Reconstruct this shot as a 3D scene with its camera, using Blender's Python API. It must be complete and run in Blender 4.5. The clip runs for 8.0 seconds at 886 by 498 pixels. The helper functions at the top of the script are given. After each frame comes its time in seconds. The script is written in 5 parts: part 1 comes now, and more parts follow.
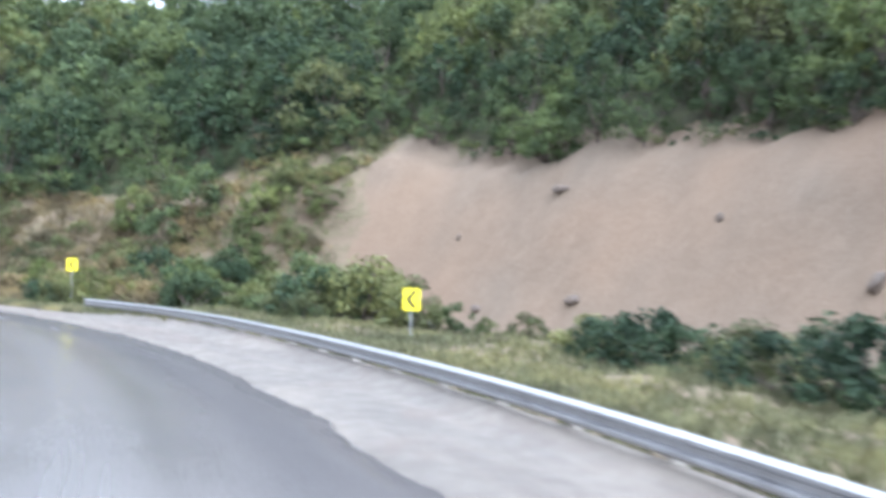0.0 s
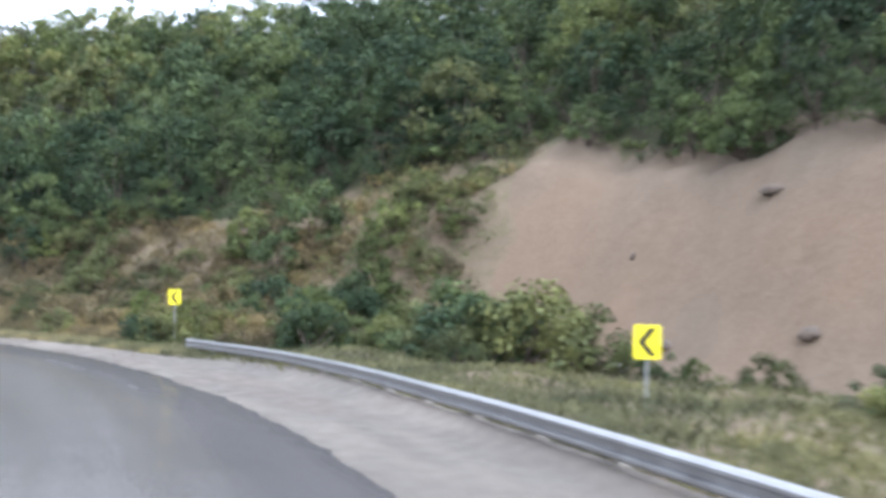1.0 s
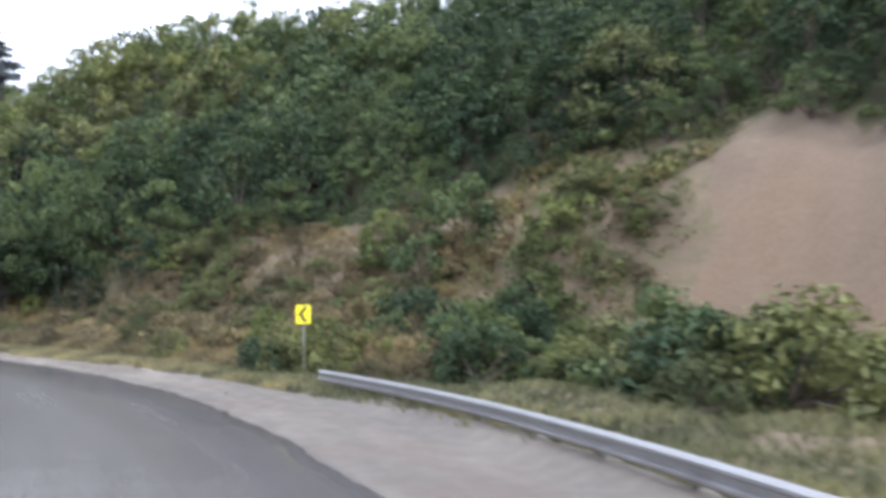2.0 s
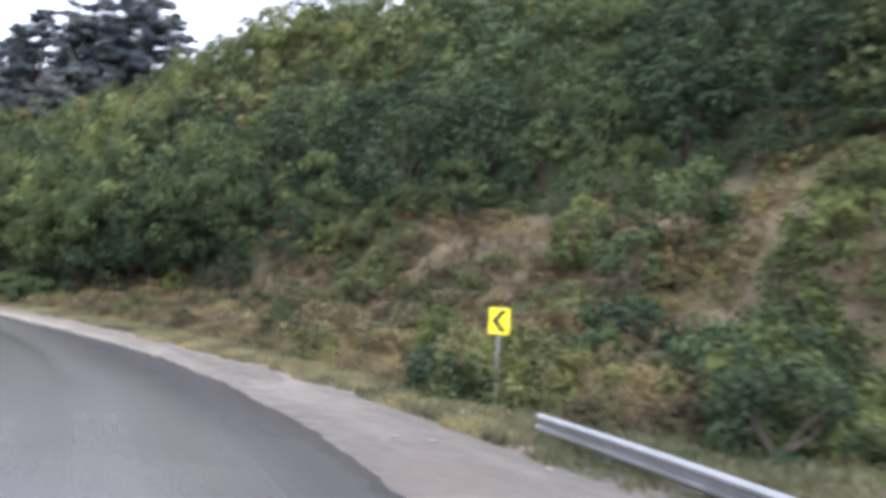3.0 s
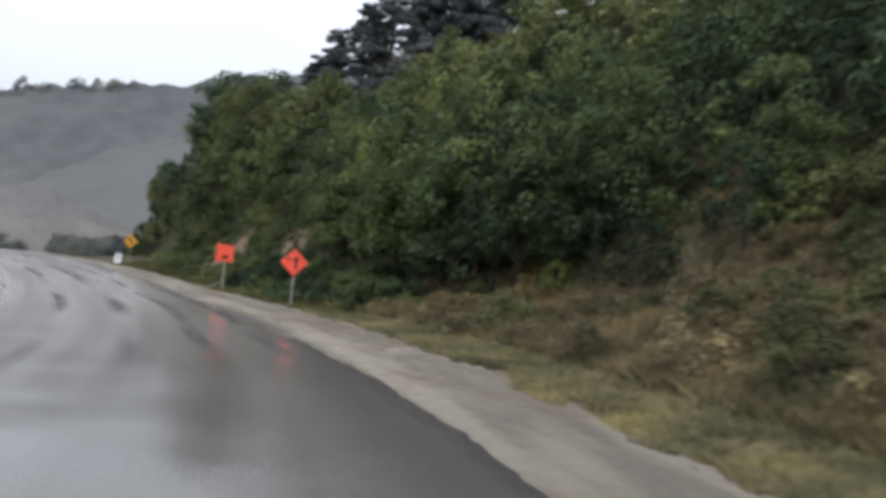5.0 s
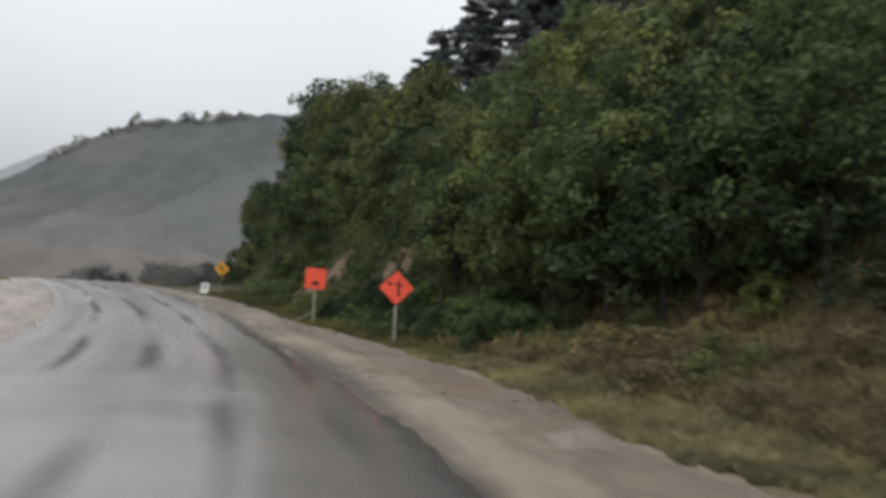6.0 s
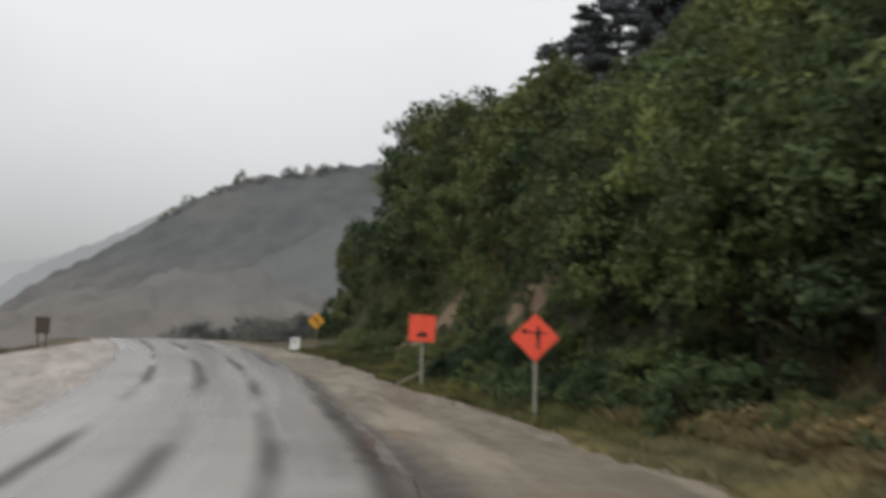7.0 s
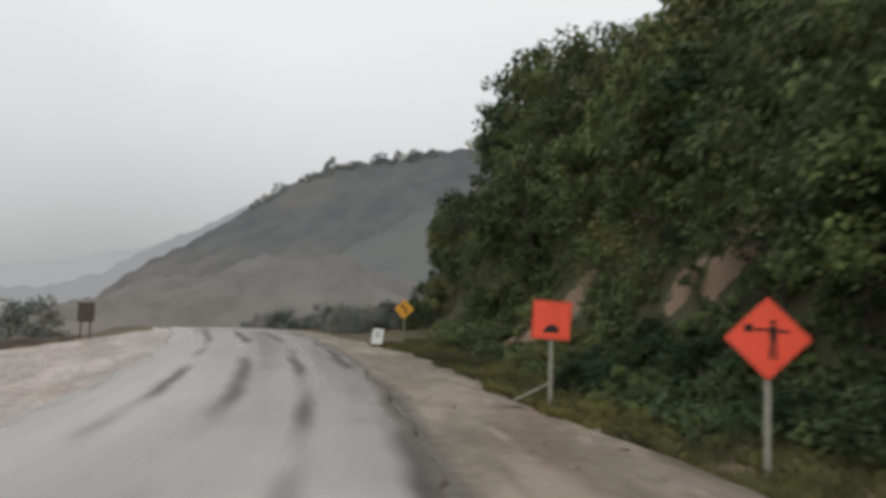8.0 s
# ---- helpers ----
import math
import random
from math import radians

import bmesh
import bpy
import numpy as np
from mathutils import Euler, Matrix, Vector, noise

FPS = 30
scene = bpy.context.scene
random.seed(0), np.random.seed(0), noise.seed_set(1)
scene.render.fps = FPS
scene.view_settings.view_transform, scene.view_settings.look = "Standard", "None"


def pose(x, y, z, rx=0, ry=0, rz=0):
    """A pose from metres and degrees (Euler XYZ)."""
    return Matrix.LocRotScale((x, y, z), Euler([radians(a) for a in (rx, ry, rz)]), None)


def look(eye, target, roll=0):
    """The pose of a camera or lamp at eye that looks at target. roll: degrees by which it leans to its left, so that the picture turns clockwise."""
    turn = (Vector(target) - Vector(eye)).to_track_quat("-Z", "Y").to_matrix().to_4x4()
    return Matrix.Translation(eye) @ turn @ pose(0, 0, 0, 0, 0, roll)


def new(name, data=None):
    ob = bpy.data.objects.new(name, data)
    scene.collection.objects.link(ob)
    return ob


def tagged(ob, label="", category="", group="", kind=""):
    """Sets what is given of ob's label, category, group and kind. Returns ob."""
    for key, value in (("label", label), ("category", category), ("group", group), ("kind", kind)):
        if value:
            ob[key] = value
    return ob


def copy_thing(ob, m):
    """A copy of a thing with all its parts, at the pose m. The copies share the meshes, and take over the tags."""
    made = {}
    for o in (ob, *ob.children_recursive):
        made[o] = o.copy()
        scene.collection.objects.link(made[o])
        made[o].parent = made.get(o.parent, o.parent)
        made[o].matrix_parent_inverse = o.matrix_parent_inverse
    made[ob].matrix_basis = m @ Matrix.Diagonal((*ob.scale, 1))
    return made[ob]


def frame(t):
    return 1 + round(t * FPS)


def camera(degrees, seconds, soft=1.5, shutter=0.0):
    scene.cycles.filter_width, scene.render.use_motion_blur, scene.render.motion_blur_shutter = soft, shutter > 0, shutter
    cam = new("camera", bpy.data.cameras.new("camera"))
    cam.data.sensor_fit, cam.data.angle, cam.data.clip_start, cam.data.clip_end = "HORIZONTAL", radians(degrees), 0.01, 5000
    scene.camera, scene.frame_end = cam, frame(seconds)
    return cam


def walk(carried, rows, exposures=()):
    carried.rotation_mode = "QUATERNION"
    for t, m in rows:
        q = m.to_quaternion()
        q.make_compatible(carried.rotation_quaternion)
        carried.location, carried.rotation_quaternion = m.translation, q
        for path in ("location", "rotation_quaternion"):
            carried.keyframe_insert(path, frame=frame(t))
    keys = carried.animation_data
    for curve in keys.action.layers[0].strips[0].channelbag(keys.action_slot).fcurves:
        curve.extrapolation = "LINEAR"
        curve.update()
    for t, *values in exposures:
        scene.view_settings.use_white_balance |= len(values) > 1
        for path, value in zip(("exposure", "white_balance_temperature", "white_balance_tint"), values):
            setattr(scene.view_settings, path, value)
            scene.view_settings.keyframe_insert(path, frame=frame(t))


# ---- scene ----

cam = camera(56.0, 8.0, soft=4.0, shutter=0.5)
# path begin
ROWS = [
    (0, look((-56.45, 30.61, 1.95), (-51.04, 11.37, 2.68), 2.50)),
    (0.5, look((-54.20, 27.01, 1.95), (-47.36, 8.26, 3.14), 1.82)),
    (0.8, look((-52.74, 24.93, 1.95), (-45.36, 6.36, 2.86), 2.45)),
    (1, look((-51.72, 23.58, 1.95), (-43.84, 5.25, 3.25), 1.67)),
    (1.5, look((-49.03, 20.34, 1.95), (-39.71, 2.67, 2.86), 1.00)),
    (1.7, look((-47.90, 19.10, 1.95), (-38.18, 1.66, 3.11), 1.49)),
    (2.8, look((-41.14, 12.87, 1.95), (-28.47, -2.48, 3.91), 3.15)),
    (3, look((-39.81, 11.85, 1.95), (-26.60, -3.09, 3.45), 6.30)),
    (3.5, look((-36.40, 9.49, 1.95), (-21.64, -3.94, 3.34), 6.82)),
    (4, look((-32.82, 7.38, 1.95), (-16.69, -4.42, 2.75), 5.81)),
    (4.5, look((-29.09, 5.54, 1.95), (-11.81, -4.52, 2.20), 4.83)),
    (5, look((-25.22, 3.98, 1.95), (-7.05, -4.35, 2.43), 4.76)),
    (5.2, look((-23.64, 3.43, 1.95), (-5.23, -4.38, 2.14), 4.07)),
    (6.3, look((-14.63, 1.20, 1.95), (4.58, -4.29, 2.88), 2.69)),
    (6.5, look((-12.95, 0.93, 1.95), (6.29, -4.48, 2.65), 1.36)),
    (7, look((-8.69, 0.41, 1.95), (10.92, -3.08, 3.78), 1.19)),
    (7.5, look((-4.37, 0.10, 1.95), (15.39, -2.21, 3.98), 2.56)),
    (7.8, look((-1.75, 0.02, 1.95), (18.11, -1.66, 3.64), 2.38)),
    (8, look((0.00, 0.00, 1.95), (19.90, -1.36, 3.47), 1.56)),
]
# path end
walk(cam, ROWS, exposures=[(0, 2.32, 5150, 11), (0.5, 1.92, 5200, 11), (1, 1.86, 5300, 12), (1.5, 1.58, 5400, 13), (3, 1.62, 5450, 16), (3.5, 1.28, 5450, 15), (4, 1.12, 5500, 12),
                           (4.5, 0.76, 5650, 10), (5.2, 0.54, 5900, 9), (6.5, 0.13, 6300, 8), (8, 0.13, 6350, 7)])

# ---- world and sun ----
world = bpy.data.worlds.new("overcast_sky")
scene.world = world
world.use_nodes = True
wn, wl = world.node_tree.nodes, world.node_tree.links
wn.clear()
SUN_EL, SUN_AZ = radians(50), radians(312)
sky = wn.new("ShaderNodeTexSky")
sky.sky_type = "NISHITA"
sky.sun_disc = False
sky.sun_elevation, sky.sun_rotation = SUN_EL, SUN_AZ
sky.dust_density = 6.0
grey = wn.new("ShaderNodeHueSaturation")
grey.inputs["Saturation"].default_value = 0.10
wl.new(sky.outputs[0], grey.inputs["Color"])
skybg = wn.new("ShaderNodeBackground")
skybg.inputs["Strength"].default_value = 0.05
wl.new(grey.outputs[0], skybg.inputs["Color"])
# the cloud deck itself: white above, greyer towards the horizon, softly mottled
wtc = wn.new("ShaderNodeTexCoord")
wsep = wn.new("ShaderNodeSeparateXYZ")
wl.new(wtc.outputs["Generated"], wsep.inputs[0])
wnoise = wn.new("ShaderNodeTexNoise")
wnoise.inputs["Scale"].default_value = 2.2
wnoise.inputs["Detail"].default_value = 4
wl.new(wtc.outputs["Generated"], wnoise.inputs["Vector"])
wadd = wn.new("ShaderNodeMath")
wadd.operation = "MULTIPLY_ADD"
wl.new(wnoise.outputs["Fac"], wadd.inputs[0])
wadd.inputs[1].default_value = 0.22
wl.new(wsep.outputs["Z"], wadd.inputs[2])
wramp = wn.new("ShaderNodeValToRGB")
wramp.color_ramp.elements.new(0.46)
for stop, (place, tone) in zip(wramp.color_ramp.elements, ((0.10, (0.44, 0.432, 0.428, 1)), (0.46, (0.88, 0.87, 0.87, 1)), (0.85, (1.0, 0.99, 0.985, 1)))):
    stop.position, stop.color = place, tone
wl.new(wadd.outputs[0], wramp.inputs[0])
deck = wn.new("ShaderNodeBackground")
wl.new(wramp.outputs[0], deck.inputs["Color"])
deck.inputs["Strength"].default_value = 0.72
wsum = wn.new("ShaderNodeAddShader")
wl.new(skybg.outputs[0], wsum.inputs[0])
wl.new(deck.outputs[0], wsum.inputs[1])
wout = wn.new("ShaderNodeOutputWorld")
wl.new(wsum.outputs[0], wout.inputs[0])

sun_data = bpy.data.lights.new("sun", "SUN")
sun_data.energy, sun_data.angle, sun_data.color = 0.48, radians(25), (1.0, 0.97, 0.93)
sun = new("sun", sun_data)
sun.rotation_euler = Euler((radians(40), 0, radians(228)))


# ---- materials ----
class Mat:
    """A small builder for node materials."""

    def __init__(self, name, rough=0.7, metal=0.0, spec=0.5):
        self.m = bpy.data.materials.new(name)
        self.m.use_nodes = True
        self.n, self.l = self.m.node_tree.nodes, self.m.node_tree.links
        self.b = self.n["Principled BSDF"]
        self.b.inputs["Roughness"].default_value = rough
        self.b.inputs["Metallic"].default_value = metal
        self.b.inputs["Specular IOR Level"].default_value = spec
        self.tc = self.n.new("ShaderNodeTexCoord")

    def node(self, kind, **inputs):
        nd = self.n.new(kind)
        for k, v in inputs.items():
            nd.inputs[k.replace("_", " ")].default_value = v
        return nd

    def noise(self, scale, detail=4, stretch=None, coord="Object", rough=0.55):
        t = self.node("ShaderNodeTexNoise", Scale=scale, Detail=detail, Roughness=rough)
        src = self.tc.outputs[coord]
        if stretch:
            mp = self.n.new("ShaderNodeMapping")
            mp.inputs["Scale"].default_value = stretch
            self.l.new(src, mp.inputs[0])
            src = mp.outputs[0]
        self.l.new(src, t.inputs["Vector"])
        return t.outputs["Fac"]

    def ramp(self, fac, stops):
        r = self.n.new("ShaderNodeValToRGB")
        el = r.color_ramp.elements
        while len(el) < len(stops):
            el.new(0.5)
        for e, (p, c) in zip(el, stops):
            e.position = p
            e.color = (*c, 1) if len(c) == 3 else c
        self.l.new(fac, r.inputs[0])
        return r.outputs[0]

    def mix(self, fac, a, b, mode="MIX"):
        m = self.n.new("ShaderNodeMix")
        m.data_type, m.blend_type = "RGBA", mode
        for sock, v in ((m.inputs[0], fac), (m.inputs[6], a), (m.inputs[7], b)):
            if hasattr(v, "links"):
                self.l.new(v, sock)
            elif isinstance(v, (int, float)):
                sock.default_value = v
            else:
                sock.default_value = (*v, 1)
        return m.outputs[2]

    def color(self, out):
        if hasattr(out, "links"):
            self.l.new(out, self.b.inputs["Base Color"])
        else:
            self.b.inputs["Base Color"].default_value = (*out, 1)
        return self

    def rough(self, fac, lo, hi, a=0.35, b=0.65):
        r = self.node("ShaderNodeMapRange", From_Min=a, From_Max=b, To_Min=lo, To_Max=hi)
        self.l.new(fac, r.inputs[0])
        self.l.new(r.outputs[0], self.b.inputs["Roughness"])
        return self

    def bump(self, fac, strength=0.4, dist=0.02):
        bp = self.node("ShaderNodeBump", Strength=strength, Distance=dist)
        self.l.new(fac, bp.inputs["Height"])
        old = self.b.inputs["Normal"].links
        if old:
            self.l.new(old[0].from_socket, bp.inputs["Normal"])
        self.l.new(bp.outputs[0], self.b.inputs["Normal"])
        return self

    def random(self):
        return self.n.new("ShaderNodeObjectInfo").outputs["Random"]

    def island(self):
        return self.n.new("ShaderNodeNewGeometry").outputs["Random Per Island"]


def m_asphalt():
    k = Mat("wet_asphalt", 0.2, spec=0.5)
    k.b.inputs["Specular Tint"].default_value = (1.0, 0.94, 0.86, 1)
    # UV x runs along the road in metres, y across it
    sep = k.n.new("ShaderNodeSeparateXYZ")
    k.l.new(k.tc.outputs["UV"], sep.inputs[0])
    wob = k.noise(0.09, 3, (1, 0.2, 1), "UV")
    lane = k.node("ShaderNodeMath")
    lane.operation = "MULTIPLY_ADD"
    k.l.new(wob, lane.inputs[0])
    lane.inputs[1].default_value = 1.1
    k.l.new(sep.outputs["Y"], lane.inputs[2])
    tracks = None
    for where, wide in ((-3.9, 0.30), (-2.3, 0.40), (-0.75, 0.34), (0.75, 0.36)):
        d = k.node("ShaderNodeMath")
        d.operation = "SUBTRACT"
        k.l.new(lane.outputs[0], d.inputs[0])
        d.inputs[1].default_value = where + 0.55
        ab = k.node("ShaderNodeMath")
        ab.operation = "ABSOLUTE"
        k.l.new(d.outputs[0], ab.inputs[0])
        r = k.node("ShaderNodeMapRange", From_Min=0.0, From_Max=wide, To_Min=1.0, To_Max=0.0)
        r.interpolation_type = "SMOOTHSTEP"
        k.l.new(ab.outputs[0], r.inputs[0])
        if tracks is None:
            tracks = r.outputs[0]
        else:
            m = k.node("ShaderNodeMath")
            m.operation = "MAXIMUM"
            k.l.new(tracks, m.inputs[0])
            k.l.new(r.outputs[0], m.inputs[1])
            tracks = m.outputs[0]
    brk = k.ramp(k.noise(0.20, 1.5, (0.6, 1.1, 1), "UV"), [(0.40, (0, 0, 0)), (0.56, (1, 1, 1))])
    worn = k.node("ShaderNodeMath")
    worn.operation = "MULTIPLY"
    k.l.new(tracks, worn.inputs[0])
    k.l.new(brk, worn.inputs[1])
    streak = k.noise(1.0, 4, (0.05, 1.1, 1), "UV")
    patch = k.noise(0.30, 4, (0.15, 1.4, 1), "UV")
    grain = k.noise(40, 2)
    col = k.mix(k.ramp(streak, [(0.36, (0, 0, 0)), (0.66, (1, 1, 1))]), (0.086, 0.075, 0.066), (0.110, 0.096, 0.084))
    col = k.mix(k.ramp(patch, [(0.44, (0, 0, 0)), (0.68, (0.8, 0.8, 0.8))]), col, (0.118, 0.104, 0.092))
    blot = k.noise(0.42, 5, (0.55, 1.0, 1), "UV")
    col = k.mix(k.ramp(blot, [(0.42, (0, 0, 0)), (0.60, (0.65, 0.65, 0.65))]), col, (0.128, 0.112, 0.098))
    col = k.mix(0.3, col, k.ramp(grain, [(0.3, (0.05, 0.05, 0.05)), (0.7, (0.22, 0.22, 0.22))]))
    film = k.node("ShaderNodeMapRange", From_Min=50, From_Max=70, To_Min=0.0, To_Max=1.0)
    k.l.new(sep.outputs["X"], film.inputs[0])
    muddy = k.mix(k.ramp(patch, [(0.40, (0, 0, 0)), (0.62, (1, 1, 1))]), (0.195, 0.172, 0.158), (0.275, 0.242, 0.222))
    muddy = k.mix(0.2, muddy, k.ramp(grain, [(0.3, (0.08, 0.075, 0.07)), (0.7, (0.32, 0.30, 0.28))]))
    k.color(k.mix(film.outputs[0], col, muddy))
    wet = k.noise(0.55, 4, (0.06, 1.3, 1), "UV")
    base = k.node("ShaderNodeMapRange", From_Min=0.35, From_Max=0.65, To_Min=0.09, To_Max=0.22)
    k.l.new(wet, base.inputs[0])
    dry = k.node("ShaderNodeMath")
    dry.operation = "MULTIPLY_ADD"
    k.l.new(film.outputs[0], dry.inputs[0])
    dry.inputs[1].default_value = 0.07
    k.l.new(base.outputs[0], dry.inputs[2])
    matt = k.node("ShaderNodeMapRange", From_Min=34, From_Max=52, To_Min=0.07, To_Max=0.0)
    k.l.new(sep.outputs["X"], matt.inputs[0])
    coarse = k.node("ShaderNodeMath")
    coarse.operation = "ADD"
    k.l.new(dry.outputs[0], coarse.inputs[0])
    k.l.new(matt.outputs[0], coarse.inputs[1])
    k.l.new(coarse.outputs[0], k.b.inputs["Roughness"])
    gloss = k.node("ShaderNodeMapRange", From_Min=34, From_Max=52, To_Min=0.20, To_Max=0.46)
    k.l.new(sep.outputs["X"], gloss.inputs[0])
    k.l.new(gloss.outputs[0], k.b.inputs["Specular IOR Level"])
    dull = k.n.new("ShaderNodeBsdfDiffuse")
    dull.inputs["Color"].default_value = (0.055, 0.052, 0.052, 1)
    both = k.n.new("ShaderNodeMixShader")
    part_ = k.node("ShaderNodeMath")
    part_.operation = "MULTIPLY"
    later = k.node("ShaderNodeMapRange", From_Min=52, From_Max=62, To_Min=0.0, To_Max=0.7)
    k.l.new(sep.outputs["X"], later.inputs[0])
    k.l.new(worn.outputs[0], part_.inputs[0])
    k.l.new(later.outputs[0], part_.inputs[1])
    # a broad dark lane on the inner bend: darker edge plus painted tree reflection
    lane_in = k.node("ShaderNodeMapRange", From_Min=0.8, From_Max=2.0, To_Min=0.0, To_Max=1.0)
    lane_in.interpolation_type = "SMOOTHSTEP"
    k.l.new(lane.outputs[0], lane_in.inputs[0])
    before = k.node("ShaderNodeMapRange", From_Min=56, From_Max=72, To_Min=0.5, To_Max=0.0)
    k.l.new(sep.outputs["X"], before.inputs[0])
    dim = k.node("ShaderNodeMath")
    dim.operation = "MULTIPLY"
    k.l.new(lane_in.outputs[0], dim.inputs[0])
    k.l.new(before.outputs[0], dim.inputs[1])
    most = k.node("ShaderNodeMath")
    most.operation = "MAXIMUM"
    k.l.new(part_.outputs[0], most.inputs[0])
    k.l.new(dim.outputs[0], most.inputs[1])
    k.l.new(most.outputs[0], both.inputs[0])
    k.l.new(k.b.outputs[0], both.inputs[1])
    k.l.new(dull.outputs[0], both.inputs[2])
    k.l.new(both.outputs[0], k.n["Material Output"].inputs[0])
    k.bump(k.noise(2.5, 3, (0.3, 1, 1), "UV"), 0.02, 0.02)
    return k.m


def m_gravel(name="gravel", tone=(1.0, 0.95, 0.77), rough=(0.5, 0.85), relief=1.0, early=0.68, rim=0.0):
    """Wet gravel and mud; greyer and darker on the first stretch."""
    k = Mat(name, 0.7, spec=0.3)
    big, mid, fine = k.noise(0.35, 5), k.noise(2.6, 5), k.noise(38, 3)
    a = k.mix(k.ramp(big, [(0.38, (0, 0, 0)), (0.62, (1, 1, 1))]), (0.125 * tone[0], 0.106 * tone[1], 0.085 * tone[2]), (0.20 * tone[0], 0.175 * tone[1], 0.148 * tone[2]))
    a = k.mix(k.ramp(mid, [(0.46, (0, 0, 0)), (0.66, (0.35, 0.35, 0.35))]), a, (0.10, 0.082, 0.062))
    pale = k.noise(0.55, 4, (0.3, 1.2, 1), "UV")
    a = k.mix(k.ramp(pale, [(0.48, (0, 0, 0)), (0.60, (0.7, 0.7, 0.7))]), a, (0.33 * tone[0], 0.29 * tone[1], 0.26 * tone[2]))
    run = k.noise(0.9, 5, (0.2, 1.0, 1), "UV")
    a = k.mix(k.ramp(run, [(0.52, (0, 0, 0)), (0.62, (0.85, 0.85, 0.85))]), a, (0.095 * tone[0], 0.070 * tone[1], 0.050 * tone[2]))
    spill = k.noise(0.45, 4, (0.8, 0.9, 1), "UV")
    a = k.mix(k.ramp(spill, [(0.54, (0, 0, 0)), (0.62, (0.75, 0.75, 0.75))]), a, (0.150 * tone[0], 0.092 * tone[1], 0.060 * tone[2]))
    a = k.mix(0.35, a, k.ramp(fine, [(0.3, (0.06, 0.055, 0.047)), (0.7, (0.28, 0.25, 0.22))]))
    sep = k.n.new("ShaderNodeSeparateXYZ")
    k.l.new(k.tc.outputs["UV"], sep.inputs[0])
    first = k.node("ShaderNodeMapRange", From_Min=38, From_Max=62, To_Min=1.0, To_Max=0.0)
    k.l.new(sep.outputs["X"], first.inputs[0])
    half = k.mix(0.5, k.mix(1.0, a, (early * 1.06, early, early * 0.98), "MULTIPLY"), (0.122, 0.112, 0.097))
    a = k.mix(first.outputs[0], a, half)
    taper = k.node("ShaderNodeMapRange", From_Min=69, From_Max=78, To_Min=0.0, To_Max=0.6)
    k.l.new(sep.outputs["X"], taper.inputs[0])
    out_ = k.node("ShaderNodeMath")
    out_.operation = "ADD"
    k.l.new(sep.outputs["Y"], out_.inputs[0])
    k.l.new(taper.outputs[0], out_.inputs[1])
    wave = k.node("ShaderNodeMath")
    wave.operation = "MULTIPLY_ADD"
    k.l.new(run, wave.inputs[0])
    wave.inputs[1].default_value = 0.9
    k.l.new(out_.outputs[0], wave.inputs[2])
    band = k.node("ShaderNodeMapRange", From_Min=2.2, From_Max=2.55, To_Min=1.0, To_Max=0.0)
    k.l.new(wave.outputs[0], band.inputs[0])
    where = k.node("ShaderNodeMapRange", From_Min=57, From_Max=66, To_Min=0.0, To_Max=rim)
    k.l.new(sep.outputs["X"], where.inputs[0])
    wet = k.node("ShaderNodeMath")
    wet.operation = "MULTIPLY"
    k.l.new(band.outputs[0], wet.inputs[0])
    k.l.new(where.outputs[0], wet.inputs[1])
    a = k.mix(wet.outputs[0], a, (0.062, 0.052, 0.048))
    k.color(a).rough(mid, rough[0], rough[1])
    k.bump(fine, 0.4 * relief, 0.012).bump(mid, 0.15 * relief, 0.03)
    return k.m


def soil_color(k, dark, light, green=None):
    big, mid, fine = k.noise(0.16, 5), k.noise(1.3, 6), k.noise(17, 4)
    a = k.mix(k.ramp(big, [(0.40, (0, 0, 0)), (0.60, (1, 1, 1))]), dark, light)
    if green:
        a = k.mix(k.ramp(mid, [(0.45, (0, 0, 0)), (0.62, (0.85, 0.85, 0.85))]), a, green)
    a = k.mix(0.45, a, k.ramp(fine, [(0.25, tuple(c * 0.5 for c in dark)), (0.75, tuple(c * 1.2 for c in light))]))
    k.bump(fine, 0.45, 0.04).bump(mid, 0.28, 0.2)
    return a


def m_soil(name, dark, light, green=None):
    k = Mat(name, 0.9, spec=0.25)
    k.color(soil_color(k, dark, light, green))
    return k.m


